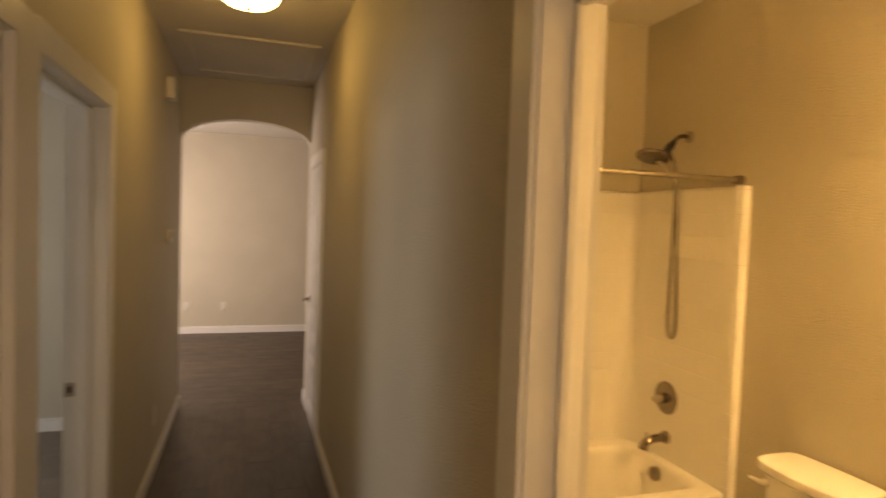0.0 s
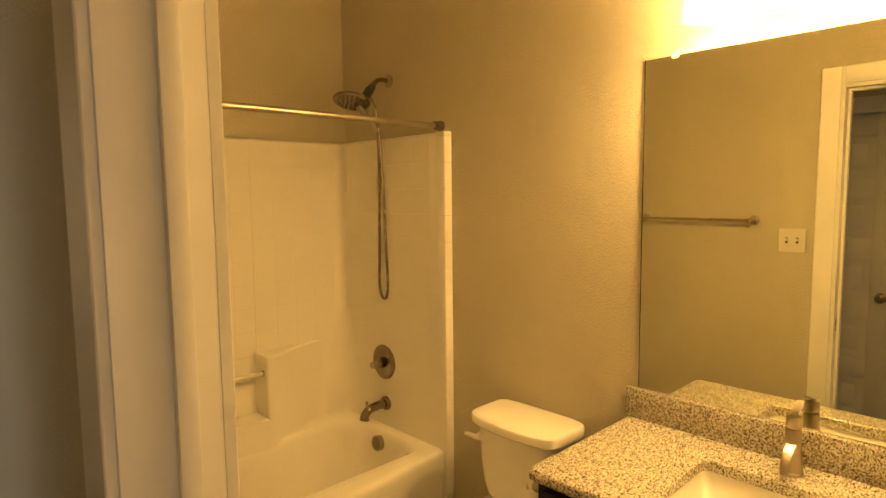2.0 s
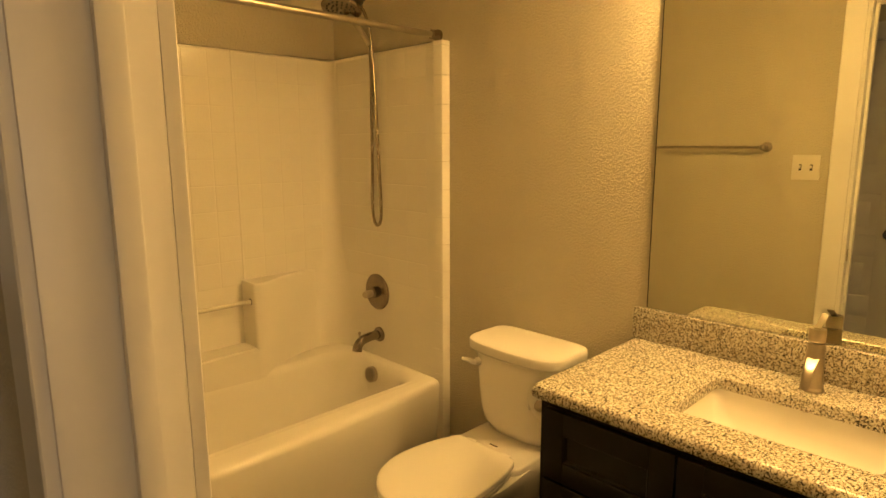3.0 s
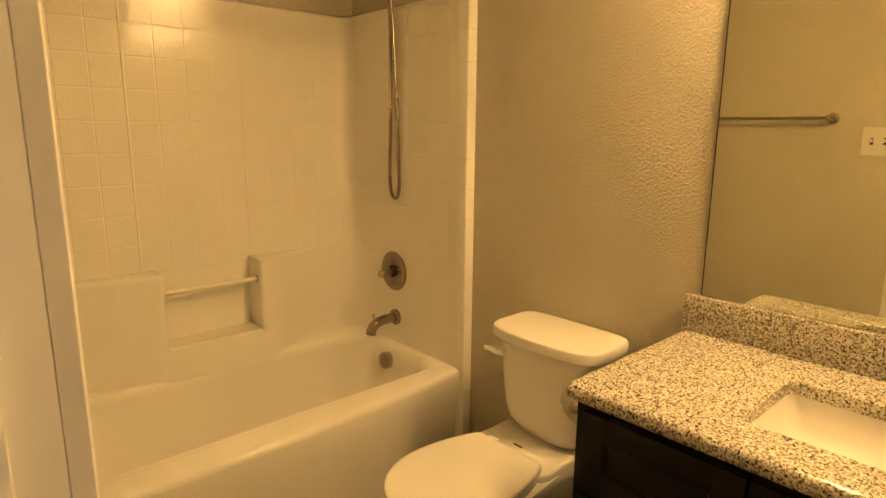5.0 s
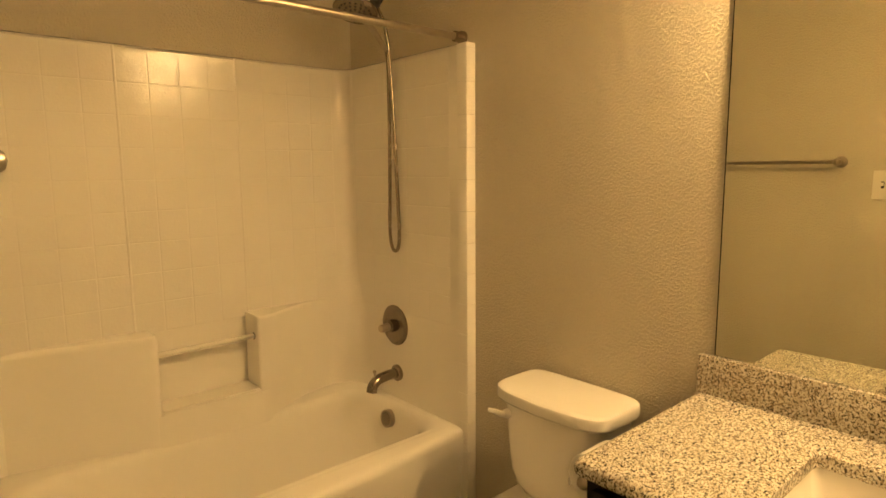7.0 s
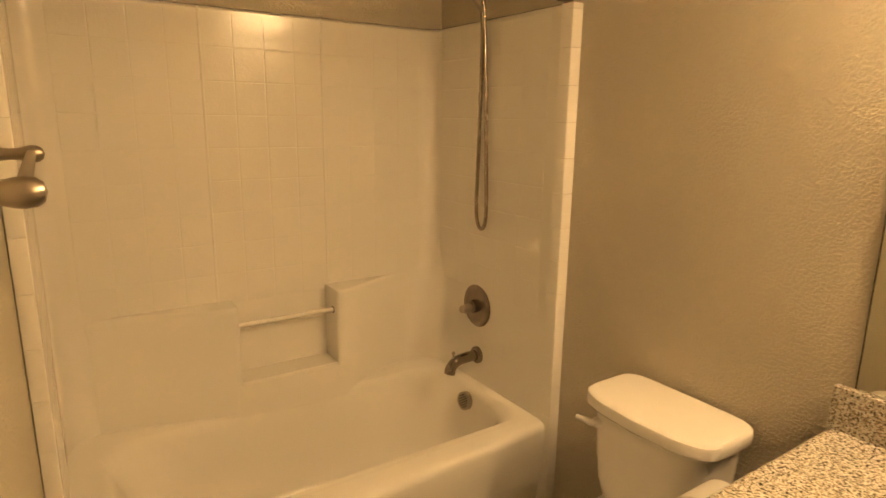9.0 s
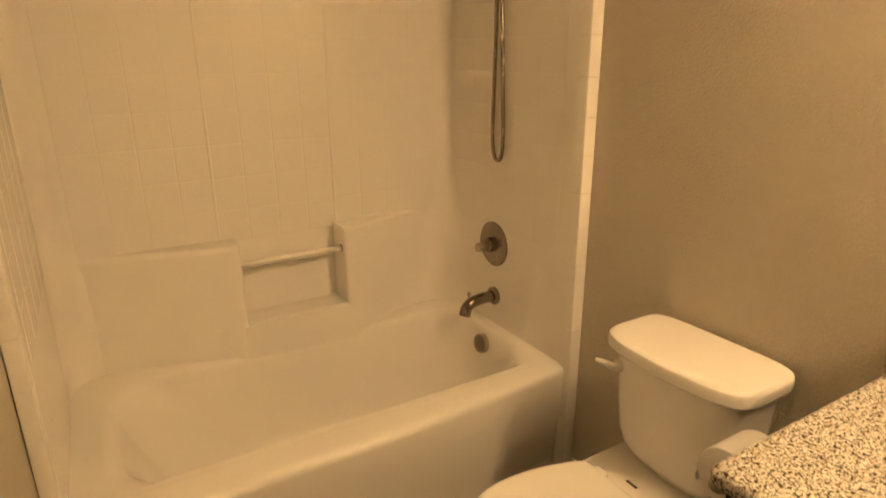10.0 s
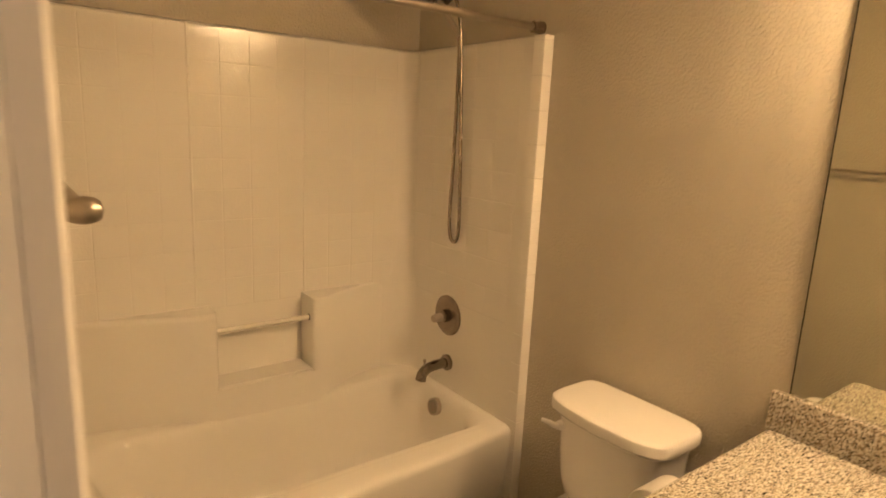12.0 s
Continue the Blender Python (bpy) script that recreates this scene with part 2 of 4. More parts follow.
def tube(points, radius, n=12, bm=None, samples=8):
    """A round tube along a smooth line through the points; radius is a number or a list, one for each point."""
    pts = [Vector(p) for p in points]
    rad = radius if isinstance(radius, (list, tuple)) else [radius] * len(pts)
    line, rs = [], []
    ext = [2 * pts[0] - pts[1]] + pts + [2 * pts[-1] - pts[-2]]
    for i in range(len(pts) - 1):
        p0, p1, p2, p3 = ext[i:i + 4]
        for k in range(samples):
            t = k / samples
            line.append(0.5 * (2 * p1 + (p2 - p0) * t + (2 * p0 - 5 * p1 + 4 * p2 - p3) * t * t + (3 * p1 - p0 - 3 * p2 + p3) * t ** 3))
            rs.append(rad[i] * (1 - t) + rad[i + 1] * t)
    line.append(pts[-1])
    rs.append(rad[-1])
    tan = (line[1] - line[0]).normalized()
    side = tan.orthogonal().normalized()
    rings = []
    for i, p in enumerate(line):
        t = ((line[min(i + 1, len(line) - 1)] - line[max(i - 1, 0)])).normalized()
        side = (side - t * side.dot(t)).normalized()
        up = t.cross(side)
        rings.append([p + rs[i] * (math.cos(2 * math.pi * k / n) * side + math.sin(2 * math.pi * k / n) * up) for k in range(n)])
    return loft(rings, True, True, True, bm)


def rounded(x0, y0, x1, y1, r, z, n=10):
    """A rounded rectangle as a ring of points; r: the corner radius, or four of them from the (x1, y1) corner on."""
    r = r if isinstance(r, (list, tuple)) else [r] * 4
    out = []
    for k, (cx, cy, sx, sy) in enumerate(((x1, y1, -1, -1), (x0, y1, 1, -1), (x0, y0, 1, 1), (x1, y0, -1, 1))):
        ox, oy = cx + sx * r[k], cy + sy * r[k]
        for i in range(n):
            a = math.pi / 2 * (k + i / (n - 1))
            out.append(Vector((ox + r[k] * math.cos(a), oy + r[k] * math.sin(a), z)))
    return out


def prism(outline, z0, z1, bevel=0.0, seg=2, bm=None):
    b2 = loft([[Vector((x, y, z0)) for x, y in outline], [Vector((x, y, z1)) for x, y in outline]])
    if bevel:
        bmesh.ops.recalc_face_normals(b2, faces=b2.faces)
        bmesh.ops.bevel(b2, geom=b2.edges[:], offset=bevel, segments=seg, affect="EDGES")
    if bm is None:
        return b2
    merge(bm, b2)
    return bm


# ---- plan ----
XL, XR = 0.03, 1.505            # bathroom walls beside the door and behind the toilet
YB, YN = 2.99, 0.30             # bathroom walls behind the tub and behind the vanity's end
XH0, XH1 = -1.13, -0.09         # hall walls
YE = 5.42                       # arch at the hall's end
ZC = 2.75                       # ceilings
DOOR0, DOOR1, DOORZ = 0.398, 1.130, 2.03
A0, A1 = 2.01, 2.84             # bedroom doorway
B0, B1 = 1.085, 1.820             # closed closet door
YF = 8.86                       # living room's far wall


def wall_x(x0, x1, y0, y1, openings, zc=ZC):
    """A wall along y with door openings (y0, y1, height)."""
    bm = bmesh.new()
    y = y0
    for a, b, h in openings:
        add_box(bm, x0, y, 0, x1, a, zc)
        add_box(bm, x0, a, h, x1, b, zc)
        y = b
    add_box(bm, x0, y, 0, x1, y1, zc)
    return bm


def casing(name, x, out, y0, y1, top, label, w=0.088, bead=False, t=0.013, back=0.006):
    """Flat door casing with a fine bead at its inner edge on the face x of a wall; out: +1 or -1, the way it stands proud."""
    ob = thing(name, (x, (y0 + y1) / 2, 0), label, "door casing")
    ob["kind"] = "structure"

    def strip(a, b, z0, z1, d, bev=0.0025):
        return box(min(x, x + out * d), a, z0, max(x, x + out * d), b, z1, bev)
    shape = ((0, 0), (0, t - 0.005), (0.003, t - 0.003), (0.007, t - 0.005), (0.009, t - 0.005), (0.0115, t - 0.003), (0.015, t - 0.005), (0.017, t - 0.005), (0.019, t - 0.001), (0.021, t), (w - 0.001, t), (w + 0.003, t - 0.003), (w + 0.004, 0))
    if not bead:
        shape = ((0, 0), (0, t - 0.002), (0.002, t), (w + 0.002, t), (w + 0.004, t - 0.002), (w + 0.004, 0))
    for edge, way in ((y0 - back, -1), (y1 + back, 1)):
        line = [(x + out * d, edge + way * u) for u, d in shape]
        part("side_casing", prism(line, 0, top + w), M_TRIM, ob)
    line = [(x + out * d, top + back + u) for u, d in shape]
    bm = loft([[Vector((px, y, z)) for px, z in line] for y in (y0 - back, y1 + back)])
    part("head_casing", bm, M_TRIM, ob)
    return ob


def jambs(name, x0, x1, y0, y1, top, stop, label):
    """The lining of a doorway with its door stop; stop: the stop's range in x."""
    ob = thing(name, ((x0 + x1) / 2, (y0 + y1) / 2, 0), label, "door jamb")
    ob["kind"] = "structure"
    part("side_jamb", box(x0, y0 + 0.0005, 0, x1, y0 + 0.019, top, 0.002), M_TRIM, ob)
    part("side_jamb", box(x0, y1 - 0.019, 0, x1, y1 - 0.0005, top, 0.002), M_TRIM, ob)
    part("head_jamb", box(x0, y0 + 0.019, top - 0.019, x1, y1 - 0.019, top - 0.0005, 0.002), M_TRIM, ob)
    part("door_stop", box(stop[0], y0 + 0.019, 0, stop[1], y0 + 0.031, top - 0.019, 0.003), M_TRIM, ob)
    part("door_stop", box(stop[0], y1 - 0.031, 0, stop[1], y1 - 0.019, top - 0.019, 0.003), M_TRIM, ob)
    part("door_stop", box(stop[0], y0 + 0.031, top - 0.031, stop[1], y1 - 0.031, top - 0.019, 0.003), M_TRIM, ob)
    return ob


def baseboard(name, runs, label):
    """Baseboards; runs: (x0, y0, x1, y1, nx, ny), a line on the wall and the way it faces."""
    bm = bmesh.new()
    for x0, y0, x1, y1, nx, ny in runs:
        for d, h0, h1 in ((0.013, 0, 0.085), (0.008, 0.085, 0.098)):
            add_box(bm, min(x0, x1, x0 + nx * d, x1 + nx * d), min(y0, y1, y0 + ny * d, y1 + ny * d), h0 + 0.001, max(x0, x1, x0 + nx * d, x1 + nx * d), max(y0, y1, y0 + ny * d, y1 + ny * d), h1, 0.002, 1)
    return structure(name, bm, M_TRIM, label, "baseboard")


# ---- structure: bathroom ----
structure("wall_bath_hall", wall_x(XH1, XL, -3.0, YE + 0.12, [(DOOR0 - 0.02, DOOR1 + 0.02, DOORZ + 0.02)]), M_BATH, "greige orange-peel painted wall between hall and bathroom", "wall")
structure("wall_bath_right", box(XR, YN - 0.1, 0, XR + 0.12, YB + 0.12, ZC), M_BATH, "greige orange-peel painted wall behind toilet and vanity", "wall")
structure("wall_bath_back", box(XL, YB, 0, XR, YB + 0.12, ZC), M_BATH, "greige painted wall above the tub surround", "wall")
structure("wall_bath_near", box(XL, YN - 0.1, 0, XR, YN, ZC), M_BATH, "greige painted wall at the vanity end", "wall")
structure("ceiling_bath", box(XL, YN, ZC, XR, YB, ZC + 0.1), M_CEIL, "off-white textured bathroom ceiling", "ceiling")
casing("door_casing_bath", XL, 1, DOOR0, DOOR1, DOORZ, "wide white flat door casing on the bathroom wall", w=0.095, bead=True, t=0.020, back=0.0)
casing("door_casing_hall", XH1, -1, DOOR0, DOOR1, DOORZ, "wide white flat door casing on the hall wall")
jamb = jambs("door_jamb_bath", XH1, XL, DOOR0 - 0.019, DOOR1 + 0.019, DOORZ + 0.019, (-0.028, -0.002), "white painted door jamb with stop, doorway open")
bm = box(0.0, DOOR1 - 0.0015, 0.905, 0.027, DOOR1 + 0.001, 0.962, 0.001)
add_box(bm, 0.027, DOOR1 - 0.004, 0.915, 0.033, DOOR1 + 0.001, 0.952, 0.001)
strike = part("strike_plate", bm, M_NICKEL, jamb, "brushed nickel strike plate")
part("latch_hole", box(0.007, DOOR1 - 0.002, 0.922, 0.020, DOOR1 + 0.0005, 0.945, 0.001), M_BLACK, strike)

# ---- structure: hall, bedroom, living room ----
structure("wall_hall_left", wall_x(XH0 - 0.147, XH0, -3.0, YE + 0.12, [(B0 - 0.02, B1 + 0.02, DOORZ + 0.02), (A0 - 0.02, A1 + 0.02, DOORZ + 0.02)]), M_HALL, "greige painted hall wall with a closet door and a doorway", "wall")
# unseen end wall; its opening is made up to go with the fill lamp
bm = box(XH0, -3.12, 0, XH1, -3.0, 0.75)
add_box(bm, XH0, -3.12, 2.25, XH1, -3.0, ZC)
add_box(bm, XH0, -3.12, 0.75, -1.02, -3.0, 2.25)
add_box(bm, -0.20, -3.12, 0.75, XH1, -3.0, 2.25)
structure("wall_hall_back", bm, M_HALL, "unseen greige painted wall at the hall's near end with an opening added behind the fill lamp", "wall")
bm = bmesh.new()
arch = [(XH0, 2.24)] + [(XH0 + 0.5 * (XH1 - XH0) * (1 - math.cos(math.pi * k / 24)), 2.24 + 0.19 * math.sin(math.pi * k / 24)) for k in range(1, 24)] + [(XH1, 2.24)]
outline = arch + [(XH1, ZC), (XH0, ZC)]
loft([[Vector((x, YE, z)) for x, z in outline], [Vector((x, YE + 0.12, z)) for x, z in outline]], bm=bm)
structure("wall_arch", bm, M_HALL, "greige arched opening at the hall's end", "wall")
structure("ceiling_hall", box(XH0, -3.0, ZC, XH1, YE + 0.12, ZC + 0.1), M_CEIL, "off-white textured hall ceiling", "ceiling")
structure("wall_living_far", box(-3.1, YF, 0, 2.8, YF + 0.12, ZC), M_HALL, "pale greige living room wall", "wall")
bm = box(-3.22, YE + 0.12, 0, -3.1, 6.4, ZC)
add_box(bm, -3.22, 8.0, 0, -3.1, YF + 0.12, ZC)
add_box(bm, -3.22, 6.4, 0, -3.1, 8.0, 0.7)
add_box(bm, -3.22, 6.4, 2.2, -3.1, 8.0, ZC)
structure("wall_living_left", bm, M_HALL, "greige living room wall with a window opening", "wall")
structure("wall_living_right", box(2.8, YE + 0.12, 0, 2.92, YF + 0.12, ZC), M_HALL, "greige living room side wall", "wall")
bm = box(-3.22, YE, 0, XH0 - 0.147, YE + 0.12, ZC)
add_box(bm, XL, YE, 0, 2.92, YE + 0.12, ZC)
structure("wall_living_near", bm, M_HALL, "greige living room wall beside the arch", "wall")
structure("ceiling_living", box(-3.1, YE + 0.12, ZC, 2.8, YF, ZC + 0.1), M_CEIL, "off-white living room ceiling", "ceiling")
structure("wall_bedroom_far", box(-4.4, 5.1, 0, XH0 - 0.147, 5.22, ZC), M_HALL, "pale grey bedroom wall lit by daylight", "wall")
structure("wall_bedroom_near", box(-4.4, 1.86, 0, XH0 - 0.147, 1.98, ZC), M_HALL, "pale grey bedroom wall", "wall")
bm = box(-4.52, 1.86, 0, -4.4, 2.5, ZC)
add_box(bm, -4.52, 3.9, 0, -4.4, 5.22, ZC)
add_box(bm, -4.52, 2.5, 0, -4.4, 3.9, 0.85)
add_box(bm, -4.52, 2.5, 2.15, -4.4, 3.9, ZC)
structure("wall_bedroom_window", bm, M_HALL, "bedroom wall with a window opening", "wall")
structure("ceiling_bedroom", box(-4.4, 1.98, ZC, XH0 - 0.147, 5.1, ZC + 0.1), M_CEIL, "off-white bedroom ceiling", "ceiling")
structure("floor_slab", box(-4.6, -3.2, -0.12, 3.0, YF + 0.12, -0.006), M_GAP, "dark underlay in the joints of the plank floor", "floor")
baseboard("baseboard_bath", [(XR, 1.38, XR, 2.232, -1, 0), (XL, DOOR1 + 0.09, XL, 2.232, 1, 0), (XL, YN + 0.014, XL, DOOR0 - 0.09, 1, 0), (XL + 0.014, YN, 0.96, YN, 0, 1)], "white baseboard along the bathroom walls")
baseboard("baseboard_hall", [(XH1, DOOR1 + 0.09, XH1, 4.36, -1, 0), (XH1, 5.29, XH1, YE + 0.12, -1, 0), (XH1, -2.98, XH1, DOOR0 - 0.09, -1, 0), (XH0, A1 + 0.09, XH0, YE + 0.12, 1, 0), (XH0, -2.98, XH0, B0 - 0.09, 1, 0)], "white baseboard along the hall")
baseboard("baseboard_living", [(-3.08, YF, 2.78, YF, 0, -1)], "white baseboard on the living room's far wall")
baseboard("baseboard_bedroom", [(-4.38, 5.1, XH0 - 0.13, 5.1, 0, -1)], "white baseboard on the bedroom wall")

# ---- bathroom: bathtub and surround ----
SX0, SX1, SY, SZ = 0.062, 1.462, 2.968, 1.829      # inner faces of the moulded walls and their top
TUBF, RIM = 2.232, 0.452                           # tub front and rim height
PITCH_X, PITCH_Z = 0.1035, 0.1094   # moulded tiles

bathtub = thing("bathtub", (0.77, 2.6, 0), "white gelcoat alcove bathtub with rolled rim and plain apron", "bathtub")
bm = bmesh.new()
rings = []
n = 14


def tub_ring(dx0, dy0, dx1, dy1, r, z):
    return rounded(XL + 0.004 + dx0, TUBF + dy0, XR - 0.004 - dx1, YB - 0.004 - dy1, r, z, n)


rings.append(tub_ring(0.0, 0.030, 0, 0, 0.004, RIM - 0.002))
rings.append(tub_ring(0.012, 0.038, 0.012, 0.012, 0.02, RIM))
rings.append(tub_ring(0.10, 0.062, 0.066, 0.116, 0.10, RIM + 0.001))
rings.append(tub_ring(0.118, 0.070, 0.076, 0.128, 0.13, RIM - 0.003))
rings.append(tub_ring(0.132, 0.082, 0.085, 0.136, 0.15, RIM - 0.014))
rings.append(tub_ring(0.145, 0.092, 0.092, 0.142, 0.16, RIM - 0.035))
rings.append(tub_ring(0.175, 0.104, 0.099, 0.149, 0.185, 0.36))
rings.append(tub_ring(0.235, 0.118, 0.110, 0.160, 0.205, 0.24))
rings.append(tub_ring(0.285, 0.135, 0.130, 0.172, 0.205, 0.15))
rings.append(tub_ring(0.320, 0.158, 0.160, 0.192, 0.19, 0.105))
rings.append(tub_ring(0.380, 0.200, 0.205, 0.225, 0.155, 0.088))
rings.append(tub_ring(0.60, 0.29, 0.42, 0.32, 0.04, 0.086))
loft(rings, True, False, True, bm)
part("basin", bm, M_ACRYL, bathtub, angle=60)
prof = [(0.080, RIM), (0.030, RIM + 0.0005), (0.016, RIM - 0.001), (0.007, RIM - 0.005), (0.0015, RIM - 0.013), (0.0, RIM - 0.028), (0.003, 0.36), (0.016, 0.22), (0.026, 0.10), (0.030, 0.045), (0.018, 0.030), (0.014, 0.001), (0.060, 0.001), (0.080, 0.1)]


def bow(x):
    """How far the apron's front is bowed forward at x."""
    u = (x - 0.62) / 0.86
    return 0.040 * max(0.0, 1 - abs(u) ** 2.2) if x > 0.62 else 0.040 * max(0.0, 1 - abs((x - 0.62) / 0.60) ** 6)


xs = [XL + 0.004 + (SX1 + 0.002 - XL - 0.004) * k / 24 for k in range(25)]
part("apron", loft([[Vector((x, TUBF + d - bow(x) * max(0.0, 1 - d / 0.08), z)) for d, z in prof] for x in xs]), M_ACRYL, bathtub, angle=50)
ovm = along((1.402, 2.618, 0.388), (-1, -0.05, 0.14)) @ pose(0, 0, 0, 0, 0, 35)
over = part("overflow_plate", lathe([(0.0, 0.016), (0.031, 0.016), (0.034, 0.018), (0.0365, 0.016), (0.0365, -0.01)], ovm, 36), M_NICKEL, bathtub, "brushed nickel overflow plate with slots")
for k in range(6):
    v, w = -0.0225 + 0.009 * k, (0.016, 0.024, 0.028, 0.028, 0.024, 0.016)[k]
    b2 = box(-w, v - 0.0022, 0.0145, w, v + 0.0022, 0.0166)
    bmesh.ops.transform(b2, matrix=ovm, verts=b2.verts)
    part("slot", b2, M_BLACK, over)
part("drain", lathe([(0.0, 0.006), (0.022, 0.005), (0.034, 0.002), (0.036, -0.004)], pose(1.15, 2.62, 0.088)), M_NICKEL, bathtub, "nickel drain stopper")

surround = thing("shower_surround", (0.77, 2.8, RIM), "white moulded fibreglass shower surround with tile pattern", "shower surround")
# back, ends and rounded corners as one shell: its inside line from front to back to front
R = 0.055


def inner_line(r):
    pts = [(SX0, TUBF + 0.02)]
    for k in range(9):
        a = math.pi - math.pi / 2 * k / 8
        pts.append((SX0 + r + r * math.cos(a), SY - r + r * math.sin(a)))
    for k in range(9):
        a = math.pi / 2 - math.pi / 2 * k / 8
        pts.append((SX1 - r + r * math.cos(a), SY - r + r * math.sin(a)))
    return pts + [(SX1, TUBF + 0.02)]


shell = bmesh.new()
levels = [(RIM - 0.004, 0.13), (0.60, 0.13), (0.78, 0.12), (0.88, 0.085), (0.98, R), (1.4, R), (SZ - 0.01, R)]
rings = [[Vector((x, y, z)) for x, y in inner_line(r)] for z, r in levels]
top = [Vector((x + (0.5 * (x - 0.77) / 0.7) * 0.02, y + 0.012 * (y > 2.9), SZ)) for x, y in inner_line(R)]
loft(rings + [top], False, False, False, shell)
part("wall_shell", shell, M_ACRYL, surround, angle=50)
cap = bmesh.new()
inner, outer = inner_line(R), [(XL + 0.002, TUBF + 0.02)] + [(XL + 0.002, YB - 0.002)] * 9 + [(XR - 0.002, YB - 0.002)] * 9 + [(XR - 0.002, TUBF + 0.02)]
loft([[Vector((*p, SZ)) for p in inner], [Vector((*p, SZ + 0.001)) for p in outer]], False, False, False, cap)
part("top_flange", cap, M_ACRYL, surround)


def bullnose(x0, x1, z0, z1):
    line = [(x0, TUBF + 0.024), (x0, TUBF - 0.018), (x0 + 0.002, TUBF - 0.0225), (x0 + 0.006, TUBF - 0.024), (x1 - 0.006, TUBF - 0.024), (x1 - 0.002, TUBF - 0.0225), (x1, TUBF - 0.018), (x1, TUBF + 0.024)]
    return prism(line, z0, z1)


# moulded front edges, marked off like bullnose tiles
EDGE = 0.111
for x0, x1 in ((XL + 0.001, SX0 + 0.002), (SX1 - 0.003, XR - 0.001)):
    z = 1.812 + EDGE
    while z > 0.04:
        z0 = max(0.002, z - EDGE)
        part("bullnose_tile", bullnose(x0, x1, z0 + 0.0005, min(SZ, z) - 0.0005), M_ACRYL, surround)
        z -= EDGE

# lower shelves standing proud of the back wall, with the soap niche between them
LOW = 0.842
low = [(0.105, SY + 0.004), (0.165, 2.963), (0.225, 2.951), (0.290, 2.935), (0.360, 2.912), (0.520, 2.864), (0.603, 2.850), (0.962, 2.846), (0.995, 2.846), (1.040, 2.862), (1.080, 2.883), (1.140, 2.914), (1.200, 2.939), (1.260, 2.955), (1.320, 2.965), (1.375, SY + 0.004)]
part("shelf_base", prism(low, 0.27, 0.556), M_ACRYL, surround, angle=40)


def soft_block(outline, z0, z1, r):
    """A block against the back wall whose front rolls over into its top."""
    rings = [[Vector((x, y, z0)) for x, y in outline]]
    for k in range(6):
        a = math.pi / 2 * k / 5
        rings.append([Vector((x, min(SY + 0.004, y + r * (1 - math.cos(a))), z1 - r + r * math.sin(a))) for x, y in outline])
    return loft(rings)


left = [(0.106, SY + 0.004), (0.1655, 2.9635), (0.2255, 2.9515), (0.2905, 2.9355), (0.3605, 2.9125), (0.440, 2.888), (0.5203, 2.8645), (0.580, 2.8525), (0.594, 2.853), (0.601, 2.858), (0.603, 2.868), (0.603, SY + 0.004)]
part("shelf_block", soft_block(left, 0.40, LOW, 0.020), M_ACRYL, surround, angle=50)
right = [(0.962, SY + 0.004), (0.962, 2.862), (0.964, 2.853), (0.971, 2.848), (0.995, 2.8475), (1.0405, 2.8625), (1.0805, 2.8835), (1.1405, 2.9145), (1.2005, 2.9395), (1.2605, 2.9555), (1.3205, 2.9655), (1.374, SY + 0.004)]
post = part("shelf_block", soft_block(right, 0.40, LOW + 0.008, 0.012), M_ACRYL, surround, angle=50)
part("bar_socket", lathe([(0.0, 0.001), (0.0135, 0.001), (0.0135, -0.004)], along((0.9615, 2.893, 0.766), (-1, 0, 0)), 16), M_BLACK, post)
part("niche_sill", prism([(0.601, SY + 0.004), (0.601, 2.8512), (0.964, 2.8472), (0.964, SY + 0.004)], 0.548, 0.567, 0.007, 3), M_ACRYL, surround, angle=60)
part("soap_bar_rail", lathe([(0.0095, 0.0), (0.0095, 0.356)], along((0.6045, 2.893, 0.766), (1, 0, 0)), 16), M_CLEAR, surround, "clear acrylic washcloth rail")

# moulded tiles: back wall and both ends, with soft rounded edges that dip into the joints
def tile_mesh(w, h, t=0.0010, edge=0.0042):
    rings = []
    for u in (0.0, 0.16, 0.34, 0.54, 0.76, 1.0, 1.12):
        d, z = u * edge, t * (1 - (1 - min(u, 1.0)) ** 2)
        rings.append(rounded(-w / 2 + d, -h / 2 + d, w / 2 - d, h / 2 - d, max(0.0008, 0.005 - d * 0.6), z, 3))
    return finish(loft(rings, True, False, True), "moulded_tile", M_TILE, True, 60)


def place_tile(me, m):
    ob = new("moulded_tile", me)
    ob.parent = surround
    ob.matrix_parent_inverse = Matrix.Translation(-surround.location)
    ob.matrix_basis = m


ROW0, SEAM = 1.815, 0.975       # top edge of the tiles; the seam beside the niche's post
rows_z = [ROW0 - PITCH_Z * (k + 0.5) for k in range(9)]
full, side = tile_mesh(PITCH_X, PITCH_Z), tile_mesh(0.122, PITCH_Z)
for k in range(-8, 5):
    x = SEAM + PITCH_X * (k + 0.5)
    if SX0 + R + 0.03 < x < SX1 - R - 0.04:
        for z in rows_z:
            place_tile(full, pose(x, SY + 0.0002, z, 90, 0, 0))
for k in range(5):
    y = 2.302 + 0.122 * (k + 0.5)
    if y < SY - R - 0.05:
        for z in rows_z:
            place_tile(side, pose(SX1 + 0.0002, y, z, 90, 0, -90))
            place_tile(side, pose(SX0 - 0.0002, y, z, 90, 0, 90))
# the two raised seams of the middle panel
for x in (SEAM, SEAM - 4 * PITCH_X):
    line = [(x - 0.005 * math.cos(math.pi * k / 8), SY + 0.0005 - 0.0030 * math.sin(math.pi * k / 8)) for k in range(9)]
    part("panel_seam", prism(line, LOW, SZ - 0.004), M_ACRYL, surround)

